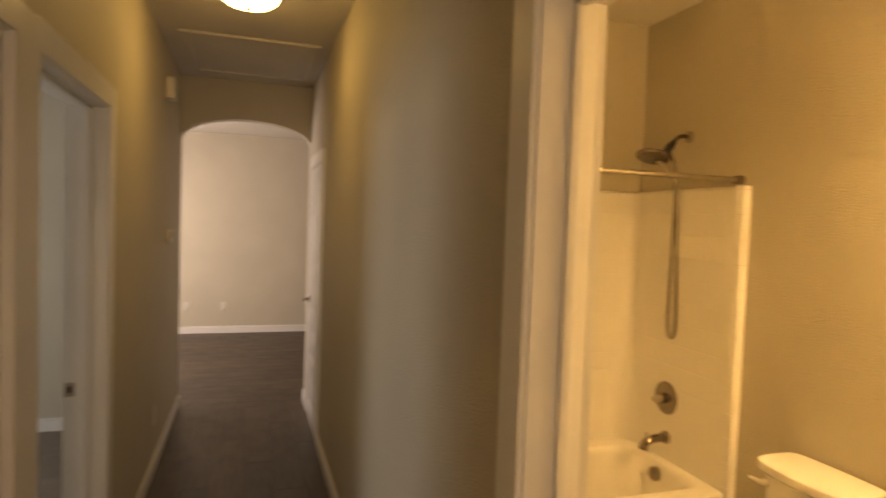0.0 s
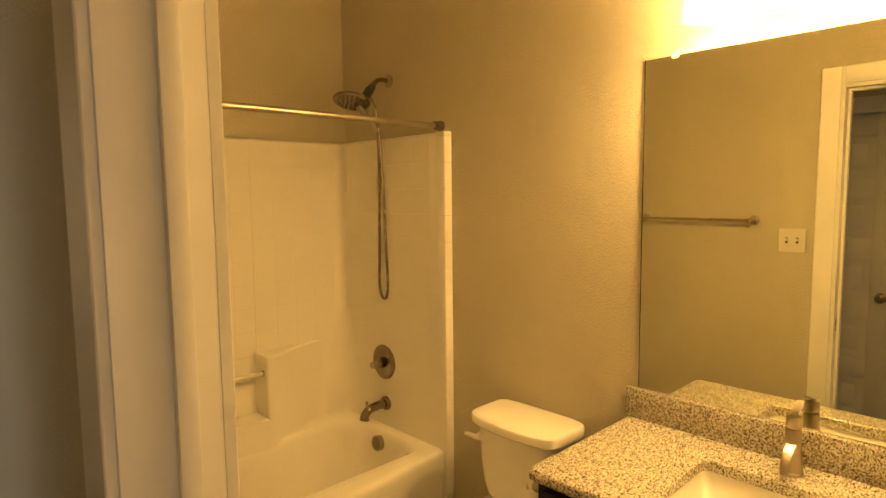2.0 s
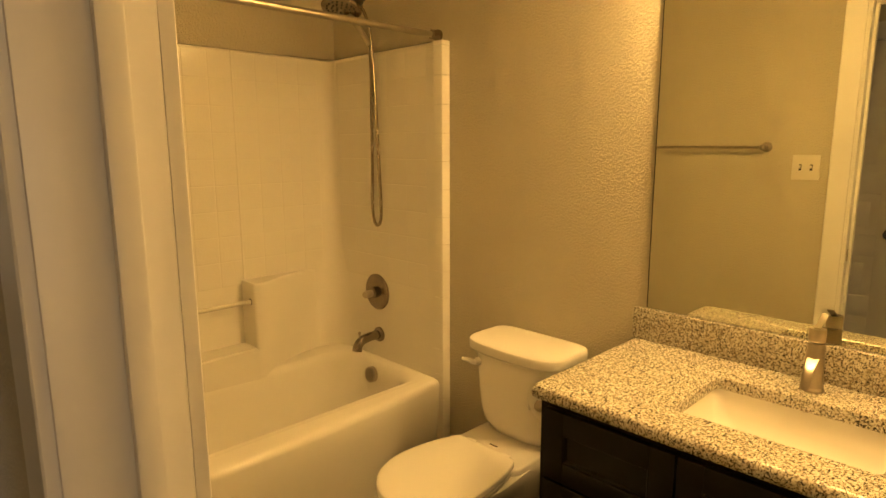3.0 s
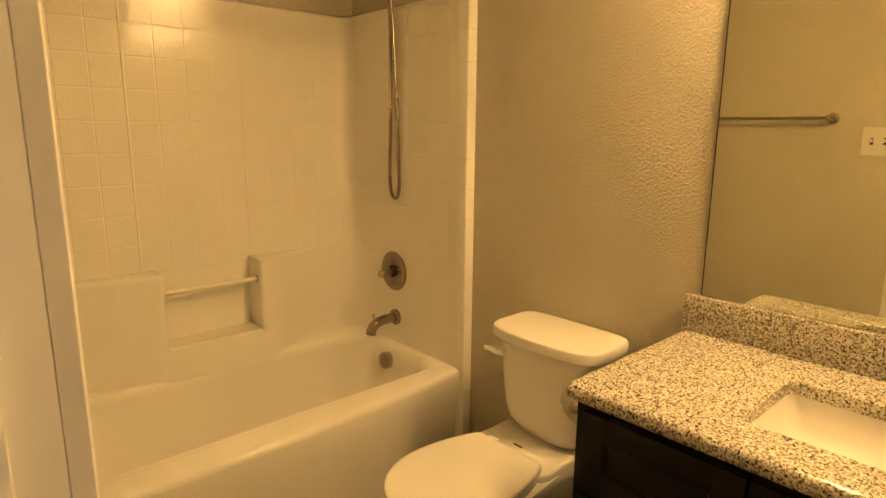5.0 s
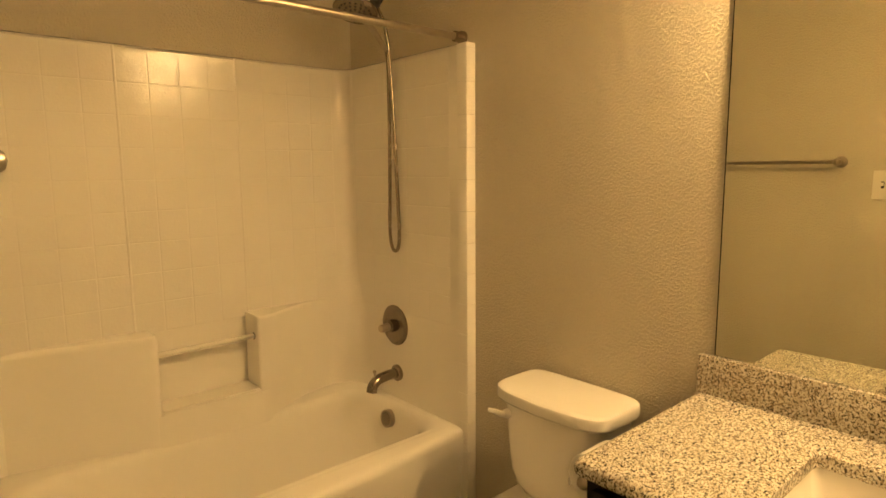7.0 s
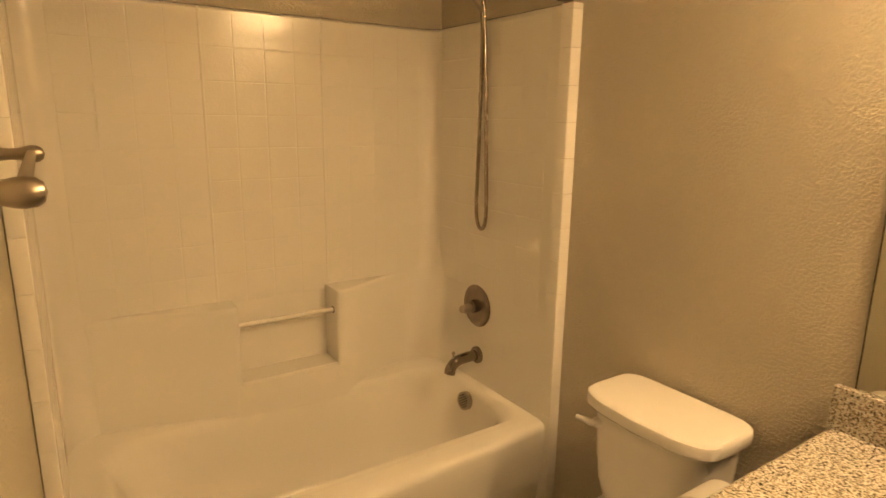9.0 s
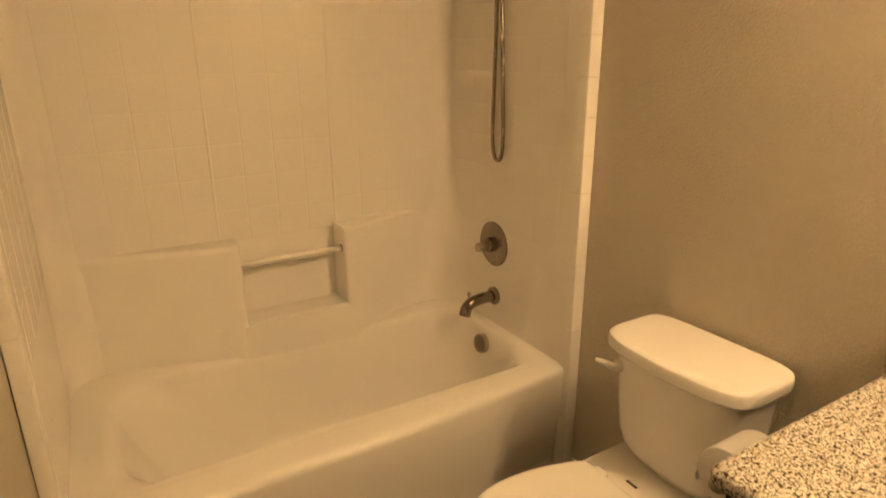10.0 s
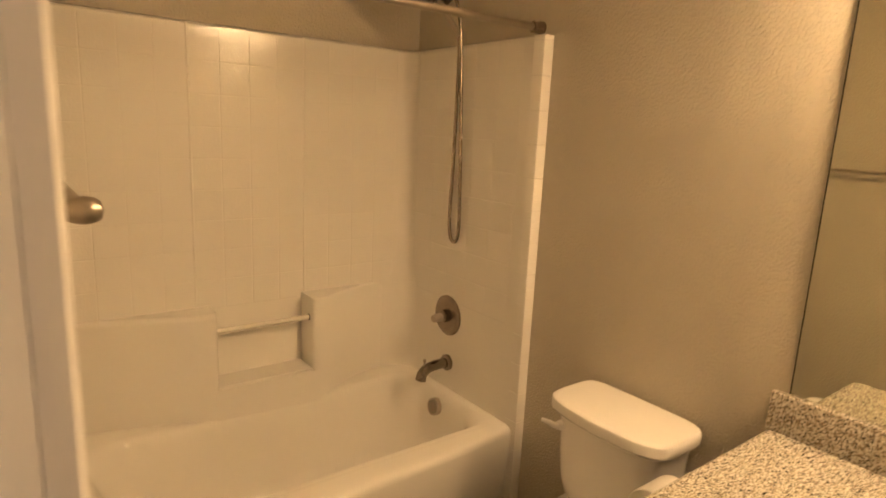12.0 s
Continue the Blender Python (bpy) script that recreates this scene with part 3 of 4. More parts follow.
# ---- bathroom: shower fittings ----
VY = 2.642
valve = thing("shower_valve", (SX1, VY, 0.767), "brushed nickel round shower valve with lever handle", "shower valve")
part("escutcheon", lathe([(0.0, 0.012), (0.060, 0.011), (0.078, 0.008), (0.084, 0.003), (0.084, -0.002)], along((SX1, VY, 0.767), (-1, 0, 0)), 48), M_DARKNICKEL, valve)
part("handle_hub", lathe([(0.026, 0.010), (0.026, 0.030), (0.023, 0.034), (0.019, 0.036)], along((SX1, VY, 0.767), (-1, 0, 0))), M_DARKNICKEL, valve)
part("handle", lathe([(0.014, 0.032), (0.0145, 0.040), (0.0165, 0.043), (0.0165, 0.078), (0.014, 0.083), (0.0, 0.084)], along((SX1, VY, 0.767), (-1, -0.12, 0))), M_NICKEL, valve)

spout = thing("tub_spout", (SX1, VY - 0.012, 0.566), "brushed nickel tub spout with diverter pin", "tub spout")
part("flange", lathe([(0.034, -0.002), (0.034, 0.010), (0.029, 0.016), (0.022, 0.018)], along((SX1, VY - 0.012, 0.566), (-1, 0, 0))), M_DARKNICKEL, spout)
part("spout_body", tube([(SX1 - 0.005, VY - 0.012, 0.566), (SX1 - 0.06, VY - 0.012, 0.566), (SX1 - 0.105, VY - 0.012, 0.558), (SX1 - 0.128, VY - 0.012, 0.538), (SX1 - 0.134, VY - 0.012, 0.515)], [0.021, 0.021, 0.021, 0.021, 0.022], 20), M_DARKNICKEL, spout)
part("diverter_pin", lathe([(0.004, 0), (0.004, 0.022), (0.007, 0.026), (0.007, 0.034), (0.004, 0.037), (0, 0.037)], pose(SX1 - 0.118, VY - 0.012, 0.566), 16), M_NICKEL, spout)

HY = 2.622
shower = thing("hand_shower_set", (XR, HY, 2.075), "nickel round shower head on a wall arm with hand-shower hose", "shower head")
part("flange", lathe([(0.031, -0.002), (0.030, 0.006), (0.020, 0.012), (0.011, 0.014)], along((XR, HY, 2.075), (-1, 0, 0))), M_NICKEL, shower)
part("arm", tube([(XR - 0.004, HY, 2.075), (XR - 0.045, HY, 2.076), (XR - 0.075, HY, 2.062), (XR - 0.105, HY, 2.030)], 0.0105), M_DARKNICKEL, shower)
dv = tube([(1.415, HY, 2.044), (1.395, HY, 2.022), (1.372, HY, 1.994), (1.355, HY, 1.978)], [0.014, 0.021, 0.019, 0.016], 16)
merge(dv, lathe([(0.014, -0.022), (0.018, -0.012), (0.018, 0.012), (0.014, 0.022)], along((1.385, HY, 2.006), (0.3, 0.5, -0.3)), 16))
part("diverter", dv, M_BLACK, shower, "black diverter joint")
axis = Vector((-0.30, -0.16, -0.94)).normalized()
hc = Vector((1.290, HY - 0.006, 1.962))
hd = part("spray_head", lathe([(0.014, -0.030), (0.030, -0.022), (0.066, -0.012), (0.080, -0.006), (0.083, 0.0), (0.080, 0.006), (0.074, 0.008), (0.0, 0.009)], along(hc, axis), 48), M_DARKNICKEL, shower)
part("neck", tube([(1.362, HY, 1.984), (1.335, HY - 0.002, 1.985), hc - axis * 0.022], [0.016, 0.015, 0.014], 16), M_BLACK, shower)
q = axis.to_track_quat("Z", "Y")
nb = bmesh.new()
for ring, cnt in ((0.018, 6), (0.038, 12), (0.058, 18)):
    for k in range(cnt):
        a = 2 * math.pi * k / cnt
        lathe([(0.0045, 0.008), (0.0038, 0.0112), (0.0, 0.0114)], Matrix.Translation(hc) @ q.to_matrix().to_4x4() @ pose(ring * math.cos(a), ring * math.sin(a), 0), 8, nb)
tagged(part("nozzles", nb, M_BLACK, hd, "dark rubber nozzles"), kind="stuff")
grip = Vector((1.424, HY - 0.010, 1.838))
part("hand_grip", tube([hc + (grip - hc) * 0.22 - axis * 0.012, hc + (grip - hc) * 0.55 - axis * 0.010, grip], [0.015, 0.0125, 0.010], 16), M_NICKEL, shower)
part("hose", tube([grip + Vector((-0.004, 0, 0.004)), (1.437, HY, 1.785), (1.445, HY + 0.010, 1.60), (1.449, HY + 0.020, 1.35), (1.449, HY + 0.026, 1.18), (1.449, HY + 0.023, 1.11), (1.449, HY + 0.010, 1.072), (1.449, HY - 0.010, 1.063), (1.449, HY - 0.028, 1.08), (1.449, HY - 0.035, 1.13), (1.449, HY - 0.032, 1.23), (1.448, HY - 0.018, 1.50), (1.443, HY - 0.006, 1.75), (1.436, HY - 0.002, 1.87), (1.420, HY, 1.94), (1.392, HY, 1.992)], 0.0070, 12, samples=10), M_HOSE, shower, "flexible metal hose hanging in a long loop")

shower.location.z += 0.018      # the whole set hangs a little higher

rod = thing("shower_rod", (0.77, 2.272, 1.857), "brushed nickel straight shower curtain rod", "shower rod")
part("rod_tube", lathe([(0.0125, 0), (0.0125, XR - XL - 0.02)], along((XL + 0.01, 2.272, 1.857), (1, 0, 0)), 24), M_NICKEL, rod)
for x, w in ((XL, 1), (XR, -1)):
    part("end_flange", lathe([(0.022, 0.0), (0.022, 0.012), (0.018, 0.018), (0.0185, 0.040), (0.014, 0.044)], along((x, 2.272, 1.857), (w, 0, 0)), 24), M_DARKNICKEL, rod)

# ---- bathroom: toilet ----
TY = 1.728
toilet = thing("toilet", (1.2, TY, 0), "white two-piece toilet with closed seat lid", "toilet")


TKY = TY - 0.010


def d_ring(x0, x1, w, z, e=2.6, c=0.0):
    """A tank-like ring: flat at the wall side, bowed at the front."""
    out = []
    for k in range(48):
        a = 2 * math.pi * k / 48
        ca, sa = math.cos(a), math.sin(a)
        px = math.copysign(abs(ca) ** (2 / e), ca)
        py = math.copysign(abs(sa) ** (2 / e), sa)
        x = (x0 + x1) / 2 + (x1 - x0) / 2 * px
        if px < 0:
            x -= c * (1 - py * py)
        out.append(Vector((x, TKY + 1.025 * w / 2 * py, z)))
    return out


tank = loft([d_ring(1.345, 1.460, 0.19, 0.424, 3, 0.006), d_ring(1.322, 1.472, 0.252, 0.436, 4, 0.014), d_ring(1.309, 1.476, 0.286, 0.468, 5, 0.018), d_ring(1.304, 1.479, 0.303, 0.51, 6, 0.020), d_ring(1.301, 1.480, 0.320, 0.58, 6, 0.021), d_ring(1.298, 1.483, 0.334, 0.68, 6, 0.022), d_ring(1.297, 1.484, 0.346, 0.724, 6, 0.022)])
part("tank", tank, M_CHINA, toilet, angle=60)
lid = loft([d_ring(1.296, 1.486, 0.352, 0.722, 6, 0.022), d_ring(1.282, 1.489, 0.378, 0.725, 6, 0.026), d_ring(1.277, 1.491, 0.386, 0.733, 6, 0.028), d_ring(1.277, 1.491, 0.386, 0.754, 6, 0.028), d_ring(1.279, 1.490, 0.382, 0.761, 6, 0.027), d_ring(1.284, 1.487, 0.374, 0.765, 6, 0.026), d_ring(1.294, 1.482, 0.358, 0.7662, 6, 0.024)])
part("tank_lid", lid, M_CHINA, toilet, angle=30)
lv = lathe([(0.015, -0.004), (0.015, 0.006), (0.011, 0.012), (0.0, 0.013)], along((1.285, TY + 0.128, 0.683), (-1, 0.12, 0)), 20)
merge(lv, tube([(1.276, TY + 0.128, 0.683), (1.266, TY + 0.136, 0.685), (1.258, TY + 0.150, 0.690), (1.246, TY + 0.168, 0.694)], [0.010, 0.010, 0.0085, 0.0065], 12))
part("flush_lever", lv, M_CHINA, toilet, "white flush lever")


def bowl_ring(xb, xf, w, z, sq=2.3):
    """Egg-shaped ring from the back xb to the front xf, widest two fifths from the back."""
    out, xm = [], xb - 0.42 * (xb - xf)
    for k in range(56):
        a = 2 * math.pi * k / 56
        ca, sa = math.cos(a), math.sin(a)
        if ca >= 0:
            x = xm + (xb - xm) * abs(ca) ** (2 / 9)
            y = w / 2 * math.copysign(abs(sa) ** (2 / 9), sa) * (1 - 0.21 * ((x - xm) / (xb - xm)) ** 1.6)
        else:
            x = xm - (xm - xf) * abs(ca) ** (2 / sq)
            y = w / 2 * math.copysign(abs(sa) ** (2 / sq), sa)
        out.append(Vector((x, TY + y, z)))
    return out


bowl = loft([bowl_ring(1.40, 0.98, 0.26, 0.001), bowl_ring(1.40, 0.98, 0.255, 0.03), bowl_ring(1.38, 1.00, 0.215, 0.09), bowl_ring(1.36, 0.985, 0.215, 0.18), bowl_ring(1.34, 0.90, 0.27, 0.28), bowl_ring(1.33, 0.800, 0.315, 0.365), bowl_ring(1.33, 0.778, 0.332, 0.395), bowl_ring(1.33, 0.785, 0.325, 0.405)])
part("bowl", bowl, M_CHINA, toilet, angle=60)
deck = loft([rounded(1.16, TY - 0.125, 1.455, TY + 0.125, 0.05, 0.27), rounded(1.15, TY - 0.145, 1.462, TY + 0.145, 0.05, 0.36), rounded(1.15, TY - 0.148, 1.464, TY + 0.148, 0.04, 0.418), rounded(1.155, TY - 0.142, 1.460, TY + 0.142, 0.036, 0.426)])
part("tank_deck", deck, M_CHINA, toilet, angle=60)
part("maker_mark", box(1.235, TY - 0.004, 0.4262, 1.243, TY + 0.028, 0.4268), M_DARKNICKEL, toilet, "small printed mark")


def lid_ring(k, z):
    """The seat's outline, shrunk by k metres: straight back, widening sides, round front."""
    half = []
    for i in range(7):
        a = math.pi / 2 * i / 6
        half.append((1.189 - 0.016 * (1 - math.sin(a)) - k * (0.3 + 0.7 * math.sin(a)), 0.114 + 0.016 * (1 - math.sin(a)) - k * (1 - 0.7 * math.sin(a))))
    half = half[::-1]
    for i in range(1, 9):
        u = i / 9
        half.append((1.173 - 0.203 * u - 0.3 * k * (1 - u), 0.130 + 0.040 * (1 - (1 - u) ** 2) - k))
    for i in range(17):
        a = math.pi / 2 * i / 16
        half.append((0.970 - (0.205 - k) * math.sin(a), (0.170 - k) * math.cos(a)))
    ring = [(x, y) for x, y in half] + [(x, -y) for x, y in half[-2::-1]]
    return [Vector((x, TY + y, z)) for x, y in ring]


part("seat", loft([lid_ring(0.010, 0.406), lid_ring(0.003, 0.410), lid_ring(0.003, 0.421), lid_ring(0.008, 0.425)]), M_SEAT, toilet, angle=50)
part("seat_lid", loft([lid_ring(0.008, 0.427), lid_ring(0.0, 0.431), lid_ring(0.0, 0.441), lid_ring(0.002, 0.4455), lid_ring(0.006, 0.4478), lid_ring(0.012, 0.4485)]), M_SEAT, toilet, angle=25)
for dy in (-0.075, 0.075):
    part("hinge", box(1.180, TY + dy - 0.020, 0.424, 1.206, TY + dy + 0.020, 0.442, 0.006, 3), M_SEAT, toilet)

# ---- bathroom: vanity ----
CX, CY0, CY1, CZ = 0.955, YN + 0.004, 1.386, 0.835      # worktop front, ends, top
SK = (1.072, 0.672, 1.345, 1.068)                       # sink cut-out
vanity = thing("vanity_cabinet", (1.24, 0.85, 0), "dark espresso vanity cabinet with framed doors and drawer fronts", "vanity")
VX, VY0, VY1, VT = 0.982, YN + 0.006, 1.362, CZ - 0.033
bm = box(VX, VY0, 0.09, VX + 0.018, VY1, VT)
add_box(bm, VX + 0.018, VY1 - 0.016, 0.0, XR - 0.002, VY1, VT)
add_box(bm, VX + 0.018, VY0, 0.0, XR - 0.002, VY0 + 0.016, VT)
add_box(bm, VX + 0.07, VY0 + 0.016, 0.0, VX + 0.085, VY1 - 0.016, 0.09)
add_box(bm, VX + 0.018, VY0 + 0.016, 0.09, XR - 0.002, VY1 - 0.016, 0.105)
part("body", bm, M_ESPRESSO, vanity)


def framed_front(name, y0, y1, z0, z1):
    """A cabinet front: a sunk panel with stiles, rails and an inner moulding."""
    x0, x1, w = VX - 0.019, VX - 0.0005, 0.055
    ob = part(name, box(x0 + 0.010, y0 + w - 0.003, z0 + w - 0.003, x1, y1 - w + 0.003, z1 - w + 0.003), M_ESPRESSO, vanity)
    part("stile", box(x0, y0, z0, x1, y0 + w, z1, 0.002), M_ESPRESSO, ob)
    part("stile", box(x0, y1 - w, z0, x1, y1, z1, 0.002), M_ESPRESSO, ob)
    part("rail", box(x0, y0 + w, z0, x1, y1 - w, z0 + w, 0.002), M_ESPRESSO, ob)
    part("rail", box(x0, y0 + w, z1 - w, x1, y1 - w, z1, 0.002), M_ESPRESSO, ob)
    bead = [rounded(-(z1 - w) + i, y0 + w + i, -(z0 + w) - i, y1 - w - i, 0.001, 0, 2) for i in (-0.001, 0.004, 0.008)]
    b2 = loft([[Vector((x0 + d, p.y, -p.x)) for p in r] for r, d in zip(bead, (0.004, 0.0035, 0.0098))], True, False, False)
    part("moulding", b2, M_ESPRESSO, ob)
    return ob


cols = [VY0 + 0.02, VY0 + 0.02 + (VY1 - VY0 - 0.04) / 3, VY0 + 0.02 + 2 * (VY1 - VY0 - 0.04) / 3, VY1 - 0.02]
for a, b in zip(cols, cols[1:]):
    framed_front("drawer_front", a + 0.003, b - 0.003, 0.60, VT - 0.018)
    framed_front("cabinet_door", a + 0.003, b - 0.003, 0.115, 0.594)

worktop = thing("granite_worktop", (1.23, 0.85, CZ), "speckled cream and black granite vanity top", "worktop")
ring_o = rounded(CX, CY0, XR - 0.002, CY1, [0.019, 0.022, 0.019, 0.019], CZ)
ring_i = rounded(*SK, 0.018, CZ)
bm = bmesh.new()


def inset_ring(ring, d, z, cx=(CX + XR) / 2, cy=(CY0 + CY1) / 2):
    return [Vector((p.x - math.copysign(d, p.x - cx), p.y - math.copysign(d, p.y - cy), z)) for p in ring]


profile = [(0.006, CZ - 0.033), (0.001, CZ - 0.028), (0.0, CZ - 0.018), (0.002, CZ - 0.010), (0.006, CZ - 0.004), (0.011, CZ - 0.001), (0.017, CZ)]
rings = [[Vector((p.x, p.y, CZ - 0.032)) for p in ring_i]] + [inset_ring(ring_o, d, z) for d, z in profile]
rings += [[Vector((p.x + 0.003 * math.copysign(1, p.x - 1.208), p.y + 0.003 * math.copysign(1, p.y - 0.87), CZ)) for p in ring_i], [Vector((p.x, p.y, CZ - 0.003)) for p in ring_i], [Vector((p.x, p.y, CZ - 0.032)) for p in ring_i]]
loft(rings, True, False, False, bm)
bmesh.ops.remove_doubles(bm, verts=bm.verts, dist=1e-5)
part("slab", bm, M_GRANITE, worktop, angle=40)
splash = tagged(part("granite_backsplash", box(XR - 0.022, CY0, CZ + 0.0005, XR - 0.0005, CY1 - 0.002, CZ + 0.098, 0.002), M_GRANITE), "speckled granite backsplash strip below the mirror", "backsplash")

sink = thing("sink", (1.21, 0.87, CZ - 0.15), "white undermount rectangular china sink", "sink")
sr = lambda d, r, z: rounded(SK[0] - 0.006 + d, SK[1] - 0.006 + d, SK[2] + 0.006 - d, SK[3] + 0.006 - d, r, z)
part("basin", loft([sr(-0.02, 0.02, CZ - 0.033), sr(0.0, 0.02, CZ - 0.033), sr(0.002, 0.022, CZ - 0.038), sr(0.012, 0.03, CZ - 0.09), sr(0.030, 0.045, CZ - 0.128), sr(0.055, 0.05, CZ - 0.142), sr(0.10, 0.03, CZ - 0.147)], True, False, True), M_CHINA, sink, angle=60)
part("drain", lathe([(0.0, 0.004), (0.018, 0.004), (0.022, 0.001)], pose(1.21, 0.87, CZ - 0.146), 24), M_NICKEL, sink, "nickel drain")

FX, FY = 1.418, 0.872
faucet = thing("faucet", (FX, FY, CZ), "brushed nickel single-hole basin faucet with top lever", "faucet")
part("body", lathe([(0.027, 0.0005), (0.027, 0.005), (0.0230, 0.010), (0.0215, 0.05), (0.0190, 0.118), (0.0185, 0.121)], pose(FX, FY, CZ), 40), M_NICKEL, faucet)
part("cap", lathe([(0.0180, 0.124), (0.0190, 0.126), (0.0192, 0.152), (0.0180, 0.156), (0.0, 0.156)], pose(FX, FY, CZ), 40), M_NICKEL, faucet)
part("lever", loft([[Vector((FX + dx, FY + sy * 0.0075, CZ + z0 + dz)) for sy, dz in ((-1, 0), (1, 0), (1, 0.004), (-1, 0.004))] for dx, z0 in ((-0.010, 0.155), (0.016, 0.160), (0.044, 0.172), (0.056, 0.178))]), M_NICKEL, faucet)
sp = []
for dx, z, hw, hh in ((-0.006, 0.088, 0.013, 0.015), (-0.028, 0.080, 0.012, 0.012), (-0.048, 0.065, 0.011, 0.010), (-0.062, 0.046, 0.0105, 0.009), (-0.068, 0.028, 0.010, 0.009)):
    sp.append([Vector((FX + dx + p.y * math.sin(1.2 - dx * 8), FY + p.x, CZ + z + p.y * math.cos(1.2 + dx * 8))) for p in rounded(-hw, -hh, hw, hh, 0.0085, 0, 5)])
part("spout", loft(sp), M_NICKEL, faucet, angle=50)

mirror = thing("wall_mirror", (XR, 0.86, 0.94), "frameless wall mirror with plastic clips above the backsplash", "mirror")
part("glass", box(XR - 0.007, 0.38, 0.9345, XR - 0.001, 1.347, 1.978, 0.0012, 1), M_MIRROR, mirror, smooth=False)
part("polished_edge", box(XR - 0.0068, 1.3472, 0.935, XR - 0.001, 1.3486, 1.9775), M_GAP, mirror, "dark polished glass edge", smooth=False)
for y in (0.48, 1.252):
    part("clip", box(XR - 0.012, y - 0.011, 1.968, XR - 0.0005, y + 0.011, 1.990, 0.004, 3), M_CLEAR, mirror, "clear plastic clip")

light = thing("vanity_light", (XR, 0.87, 2.2), "lit three-shade vanity bar light above the mirror", "vanity light")
part("back_plate", box(XR - 0.022, 0.55, 2.135, XR - 0.0005, 1.19, 2.205, 0.005), M_NICKEL, light)
for y in SHADES_Y:
    part("arm", tube([(XR - 0.02, y, 2.17), (XR - 0.085, y, 2.18), (XR - 0.121, y, 2.205)], 0.009), M_NICKEL, light)
    glass = part("shade", lathe([(0.0, 0.185), (0.030, 0.180), (0.044, 0.15), (0.056, 0.08), (0.062, 0.02), (0.064, 0.0), (0.060, 0.001), (0.052, 0.08), (0.040, 0.146), (0.0, 0.175)], pose(XR - 0.125, y, 2.032), 32), M_SHADE, light, "glowing frosted glass shade")
    part("bulb", lathe([(0.0, 0.012), (0.018, 0.018), (0.028, 0.036), (0.030, 0.052), (0.022, 0.080), (0.014, 0.10), (0.0, 0.10)], pose(XR - 0.125, y, 2.016), 20), M_BULB, glass, "bright warm bulb")

# ---- bathroom: small fittings ----
bar = thing("towel_bar", (XL, 1.80, 1.42), "brushed nickel towel bar with round posts", "towel bar")
part("rail", lathe([(0.0075, 0), (0.0075, 0.59)], along((XL + 0.060, 1.50, 1.420), (0, 1, 0)), 16), M_NICKEL, bar)
for y in (1.50, 2.09):
    part("post", lathe([(0.024, 0.0), (0.024, 0.004), (0.018, 0.009), (0.0115, 0.014), (0.0095, 0.030), (0.0105, 0.044), (0.0135, 0.053), (0.0148, 0.062), (0.0135, 0.071), (0.0090, 0.077), (0.0, 0.0795)], along((XL, y, 1.420), (1, 0, 0)), 24), M_NICKEL, bar)

plate = thing("light_switch", (XL, 1.325, 1.326), "ivory two-gang wall plate with two toggle switches", "light switch")
pl = part("plate", box(XL + 0.0005, 1.325 - 0.058, 1.326 - 0.058, XL + 0.0065, 1.325 + 0.058, 1.326 + 0.058, 0.003, 3), M_PLATE, plate)
for dy in (-0.023, 0.023):
    part("slot", box(XL + 0.006, 1.325 + dy - 0.0055, 1.326 - 0.014, XL + 0.0068, 1.325 + dy + 0.0055, 1.326 + 0.014), M_BLACK, pl, "dark toggle slot")
    part("toggle", box(XL + 0.006, 1.325 + dy - 0.004, 1.326 - 0.004, XL + 0.019, 1.325 + dy + 0.004, 1.326 + 0.010, 0.002), M_PLATE, plate)
    for dz in (-0.03, 0.03):
        part("screw", lathe([(0.003, 0.0), (0.0028, 0.001), (0, 0.0012)], along((XL + 0.0065, 1.325 + dy, 1.326 + dz), (1, 0, 0)), 10), M_PLATE, pl)

holder = thing("paper_holder", (1.12, VY1, 0.733), "brushed nickel toilet paper holder on the cabinet's side", "paper holder")
part("arm_bar", tube([(1.054, VY1 + 0.056, 0.733), (1.12, VY1 + 0.056, 0.733), (1.194, VY1 + 0.056, 0.733)], 0.007), M_NICKEL, holder)
for x in (1.052, 1.196):
    part("post", lathe([(0.019, 0.0), (0.019, 0.005), (0.010, 0.010), (0.009, 0.04), (0.014, 0.048), (0.016, 0.056), (0.013, 0.066), (0.0, 0.069)], along((x, VY1, 0.733), (0, 1, 0)), 20), M_NICKEL, holder)
roll = thing("paper_roll", (1.12, VY1 + 0.056, 0.733), "white toilet paper roll with a loose sheet", "paper roll")
part("roll", lathe([(0.020, 0.0), (0.054, 0.0), (0.0555, 0.002), (0.0555, 0.098), (0.054, 0.100), (0.020, 0.100), (0.020, 0.0)], along((1.072, VY1 + 0.056, 0.733), (1, 0, 0)), 40, caps=False), M_PAPER, roll)
sh = loft([[Vector((1.074, VY1 + 0.056 + 0.0562 + 0.002 * math.sin(k), 0.733 - 0.0035 * k)), Vector((1.171, VY1 + 0.056 + 0.0562 + 0.002 * math.sin(k + 0.6), 0.733 - 0.0035 * k)), Vector((1.171, VY1 + 0.056 + 0.0568 + 0.002 * math.sin(k + 0.6), 0.733 - 0.0035 * k)), Vector((1.074, VY1 + 0.056 + 0.0568 + 0.002 * math.sin(k), 0.733 - 0.0035 * k))] for k in range(12)])
part("loose_sheet", sh, M_PAPER, roll)

# ---- hall ----


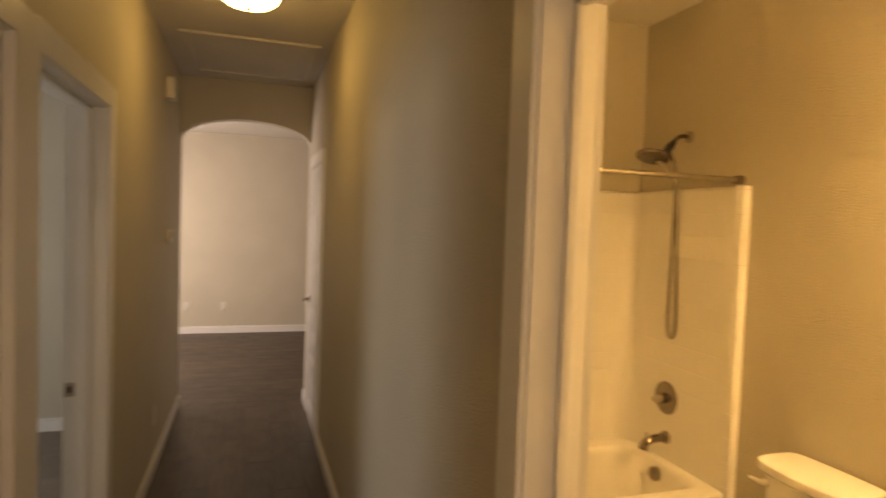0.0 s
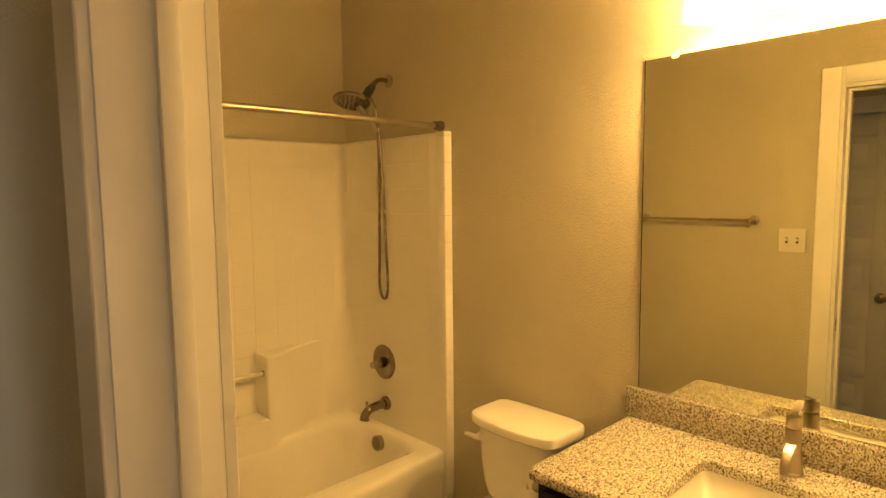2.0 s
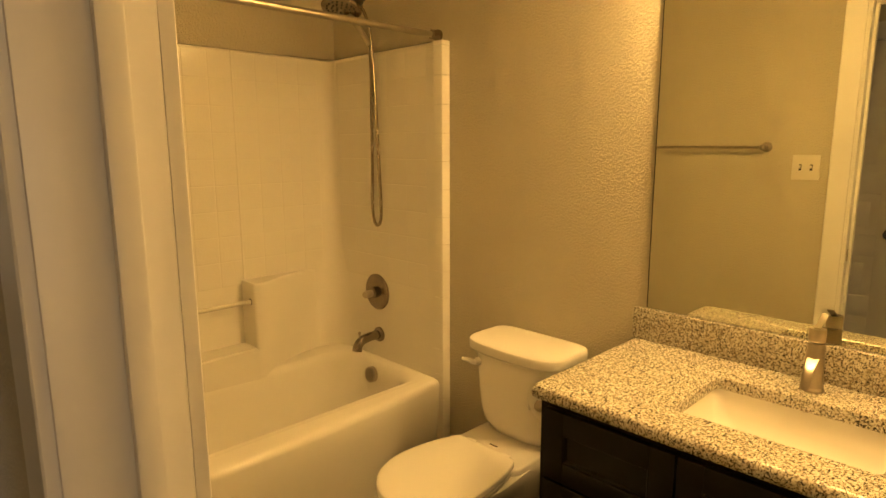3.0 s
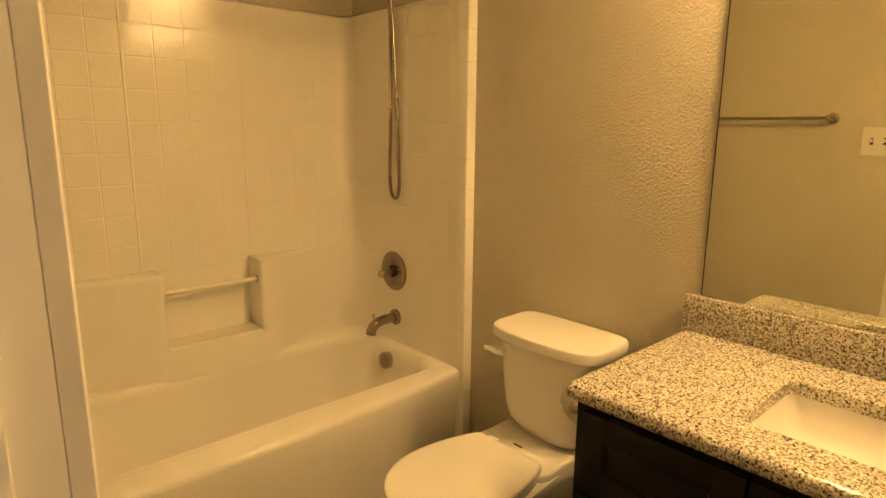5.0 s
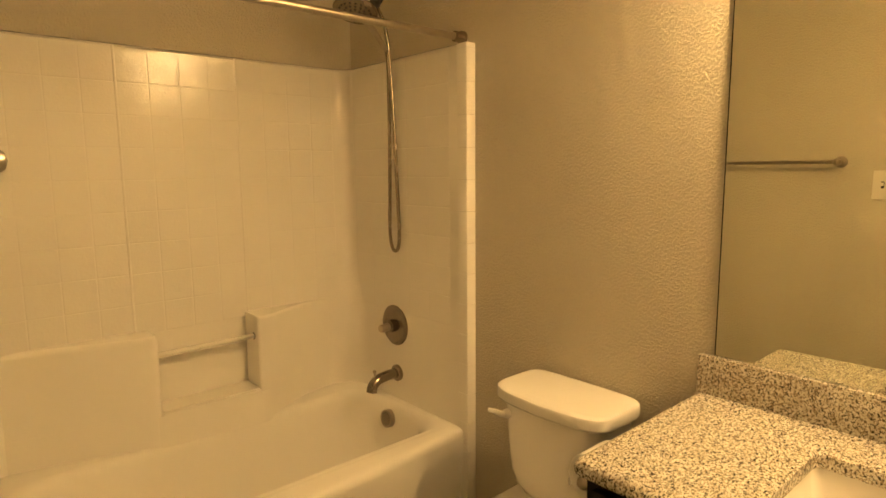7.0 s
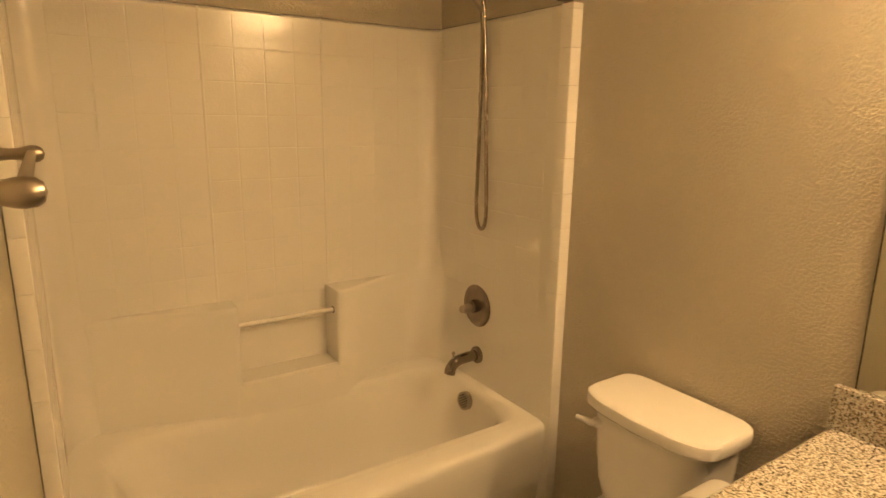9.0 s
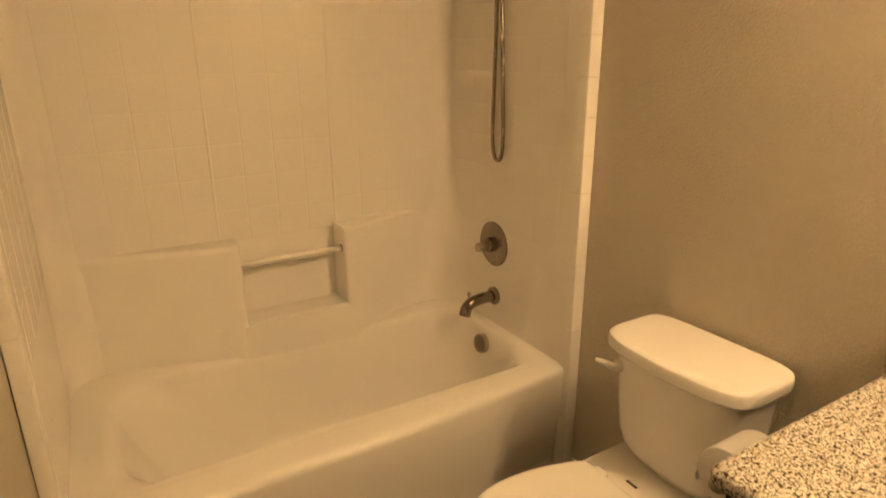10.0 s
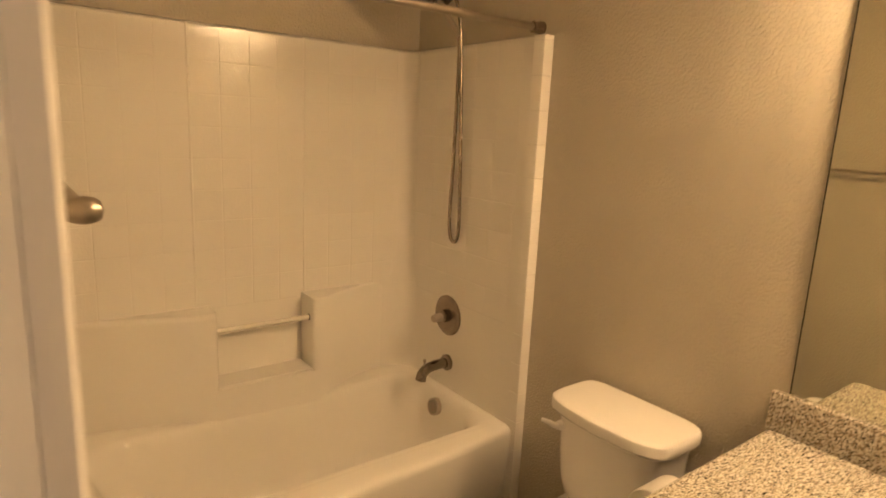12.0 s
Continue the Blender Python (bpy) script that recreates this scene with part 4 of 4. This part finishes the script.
def panel_door(name, x, out, y0, y1, knob_y, label, knob=True):
    """A flush-hung moulded door with five wide panels; x: its visible face, out: the way it faces."""
    ob = thing(name, (x, (y0 + y1) / 2, 0.005), label, "door")
    t, zt = 0.035, DOORZ - 0.006
    bk, st = x - out * t, 0.125
    lo, hi = min(x, bk), max(x, bk)
    b2 = box(lo, y0, 0.006, hi, y0 + st, zt, 0.002)
    add_box(b2, lo, y1 - st, 0.006, hi, y1, zt, 0.002)
    h = (zt - 0.006 - 0.13 * 6) / 5
    for k in range(6):
        z = 0.006 + k * (h + 0.13)
        add_box(b2, lo, y0 + st - 0.002, z, hi, y1 - st + 0.002, z + 0.13, 0.002)
    part("frame", b2, M_DOORPAINT, ob)
    for k in range(5):
        z = 0.006 + 0.13 + k * (h + 0.13)
        f = loft([[Vector((x - out * d, y, zz)) for y, zz in ((y0 + st + i, z + i), (y1 - st - i, z + i), (y1 - st - i, z + h - i), (y0 + st + i, z + h - i))] for i, d in ((-0.004, 0.006), (0.010, 0.019), (0.024, 0.019), (0.048, 0.005))], True, True, True)
        part("panel", f, M_DOORPAINT, ob)
    if knob:
        kb = lathe([(0.032, 0.0), (0.032, 0.006), (0.014, 0.010), (0.012, 0.03), (0.022, 0.038), (0.028, 0.052), (0.024, 0.064), (0.0, 0.070)], along((x, knob_y, 0.905), (out, 0, 0)), 28)
        part("knob", kb, M_DARKNICKEL, ob, "dark bronze round knob")
    else:
        kb = lathe([(0.030, 0.0), (0.030, 0.008), (0.010, 0.010), (0.010, 0.045)], along((x, knob_y, 0.96), (out, 0, 0)), 24)
        merge(kb, tube([(x + out * 0.045, knob_y, 0.96), (x + out * 0.05, knob_y - 0.03, 0.96), (x + out * 0.05, knob_y - 0.10, 0.958)], 0.0085))
        part("lever_handle", kb, M_DARKNICKEL, ob, "dark lever handle")
    return ob


panel_door("closet_door", XH0 - 0.012, 1, B0 + 0.003, B1 - 0.003, B0 + 0.064, "closed white five-panel door with dark round knob")
hinge = Vector((XL + 0.020, DOOR0 + 0.005, 0))
leaf = panel_door("bathroom_door", XL, 1, DOOR0 + 0.003, DOOR1 - 0.003, DOOR1 - 0.065, "white five-panel bathroom door standing open at right angles")
swing = Matrix.Translation(hinge) @ pose(0, 0, 0, 0, 0, -91) @ Matrix.Translation(-hinge)
leaf.matrix_basis = swing @ leaf.matrix_basis
casing("door_casing_closet", XH0, 1, B0, B1, DOORZ, "white door casing round the closet door")
jambs("door_jamb_closet", XH0 - 0.147, XH0, B0 - 0.019, B1 + 0.019, DOORZ + 0.019, (XH0 - 0.10, XH0 - 0.052), "white jamb of the closet door")
casing("door_casing_bedroom", XH0, 1, A0, A1, DOORZ, "white door casing round the bedroom doorway")
bj = jambs("door_jamb_bedroom", XH0 - 0.147, XH0, A0 - 0.019, A1 + 0.019, DOORZ + 0.019, (XH0 - 0.085, XH0 - 0.05), "white jamb of the open bedroom doorway")
bs = part("strike_plate", box(XH0 - 0.141, A1 - 0.002, 0.872, XH0 - 0.105, A1 + 0.001, 0.929, 0.001), M_NICKEL, bj, "nickel strike plate")
part("latch_hole", box(XH0 - 0.131, A1 - 0.003, 0.887, XH0 - 0.115, A1, 0.914), M_BLACK, bs)
dome = thing("ceiling_light", (-0.607, 3.33, ZC), "lit dome ceiling light with nickel rim and finial", "ceiling light")
part("rim", lathe([(0.0, 0.0), (0.150, 0.0), (0.156, -0.012), (0.156, -0.030), (0.148, -0.036), (0.0, -0.030)], pose(-0.607, 3.33, ZC - 0.0005), 48), M_NICKEL, dome)
part("glass_dome", lathe([(0.146, -0.036), (0.136, -0.052), (0.106, -0.073), (0.062, -0.086), (0.0, -0.091)], pose(-0.607, 3.33, ZC), 48, caps=False), M_DOME, dome, "glowing frosted glass dome")
part("finial", lathe([(0.0, -0.089), (0.016, -0.090), (0.016, -0.098), (0.009, -0.102), (0.012, -0.110), (0.0, -0.118)], pose(-0.607, 3.33, ZC), 20), M_NICKEL, dome)
hatch = thing("attic_hatch", (-0.575, 4.72, ZC), "painted attic hatch panel with trim in the ceiling", "attic hatch")
part("panel", box(-0.97, 4.19, ZC - 0.006, -0.19, 5.13, ZC - 0.0005, 0.001), M_CEIL, hatch)
for a in ((-1.02, 4.14, -0.16, 4.192), (-1.02, 5.128, -0.16, 5.18), (-1.02, 4.192, -0.968, 5.128), (-0.192, 4.192, -0.16, 5.128)):
    part("trim_board", box(a[0], a[1], ZC - 0.018, a[2], a[3], ZC - 0.0005, 0.003), M_CEIL, hatch)
chime = thing("door_chime", (XH0, 4.57, 2.42), "white door chime box high on the hall wall", "door chime")
part("cover", box(XH0 + 0.0005, 4.50, 2.39, XH0 + 0.055, 4.64, 2.53, 0.008, 3), M_PLATE, chime)
part("grille", box(XH0 + 0.0545, 4.53, 2.41, XH0 + 0.0565, 4.61, 2.43, 0.0008, 1), M_TRIM, chime)
thermostat = thing("thermostat", (XH0, 4.72, 1.465), "small grey-beige thermostat on the hall wall", "thermostat")
part("body", box(XH0 + 0.0005, 4.665, 1.42, XH0 + 0.028, 4.775, 1.51, 0.006, 3), M_PLATE, thermostat)
part("display", box(XH0 + 0.0275, 4.69, 1.455, XH0 + 0.029, 4.75, 1.495, 0.0005, 1), M_DARKNICKEL, thermostat)


def outlet(at, nx, ny, label):
    ob = thing("wall_outlet", at, label, "outlet", "outlets near the floor")
    x, y, z = at
    w, d = 0.035, 0.006

    def slab(hw, hh, zz, d0, d1, bev):
        if nx:
            xs = sorted((x + nx * d0, x + nx * d1))
            return box(xs[0], y - hw, zz - hh, xs[1], y + hw, zz + hh, bev)
        ys = sorted((y + ny * d0, y + ny * d1))
        return box(x - hw, ys[0], zz - hh, x + hw, ys[1], zz + hh, bev)
    part("plate", slab(w, 0.058, z, 0.0005, d, 0.002), M_PLATE, ob)
    for dz in (-0.02, 0.02):
        part("socket", slab(0.016, 0.013, z + dz, d - 0.001, d + 0.0015, 0.001), M_PLATE, ob)
    return ob


outlet((XH0, 4.20, 0.355), 1, 0, "white duplex wall outlet on the hall wall")
outlet((-0.906, YF, 0.375), 0, -1, "white duplex wall outlet on the living room wall")
outlet((-1.38, YF, 0.375), 0, -1, "white duplex wall outlet on the living room wall")
panel_door("linen_door", XH1 - 0.008, -1, 4.45, 5.20, 5.12, "closed white hall door with dark lever", knob=False)
casing("door_casing_linen", XH1, -1, 4.45, 5.20, DOORZ, "white door casing round the hall door")

# ---- floors, plank by plank ----


def plank_mesh(w, l):
    b2 = loft([rounded(-l / 2, -w / 2, l / 2, w / 2, 0.001, -0.006, 2), rounded(-l / 2, -w / 2, l / 2, w / 2, 0.001, -0.0012, 2), rounded(-l / 2 + 0.0012, -w / 2 + 0.0012, l / 2 - 0.0012, w / 2 - 0.0012, 0.001, 0, 2)], True, False, True)
    return finish(b2, "plank", M_PLANK, False)


def plank_floor(name, x0, y0, x1, y1, label, w=0.18, l=1.22, along_y=True):
    """Planks laid with staggered ends, trimmed at the walls."""
    floor_ob = tagged(new(name), label, "floor", kind="structure")
    floor_ob.location = ((x0 + x1) / 2, (y0 + y1) / 2, 0)
    inv, meshes = Matrix.Translation(-floor_ob.location), {}
    a0, a1, b0, b1 = (x0, x1, y0, y1) if along_y else (y0, y1, x0, x1)
    a, k = a0, 0
    while a < a1 - 0.005:
        ww = min(w, a1 - a)
        b = b0 - l * ((k * 0.37) % 1.0)
        while b < b1 - 0.005:
            s, e = max(b, b0), min(b + l, b1)
            if e - s > 0.01:
                key = (round(ww, 3), round(e - s, 3))
                if key not in meshes:
                    meshes[key] = plank_mesh(ww - 0.0008, e - s - 0.0008)
                ob = new("plank", meshes[key])
                ob.parent, ob.matrix_parent_inverse = floor_ob, inv
                u, v = a + ww / 2, (s + e) / 2
                ob.matrix_basis = pose(u, v, 0, 0, 0, 90) if along_y else pose(v, u, 0, 0, 0, 0)
            b += l
        a += w
        k += 1
    return floor_ob


plank_floor("floor_bath", XH1, YN, XR, 2.30, "dark brown wood-look vinyl plank floor of the bathroom", along_y=False)
plank_floor("floor_hall", XH0, -3.0, XH1, YE + 0.12, "dark brown wood-look vinyl plank floor of the hall")
plank_floor("floor_living", -3.1, YE + 0.12, 2.8, YF, "dark brown wood-look vinyl plank floor of the living room", along_y=False)
structure("floor_bedroom", box(-4.4, 1.98, -0.006, XH0, 5.1, 0.0), material("grey_carpet", (0.20, 0.165, 0.14), rough=0.95, vary=0.35, scale=9, bump=0.8, bscale=180, bdist=0.006), "grey-brown carpet of the bedroom", "carpet")
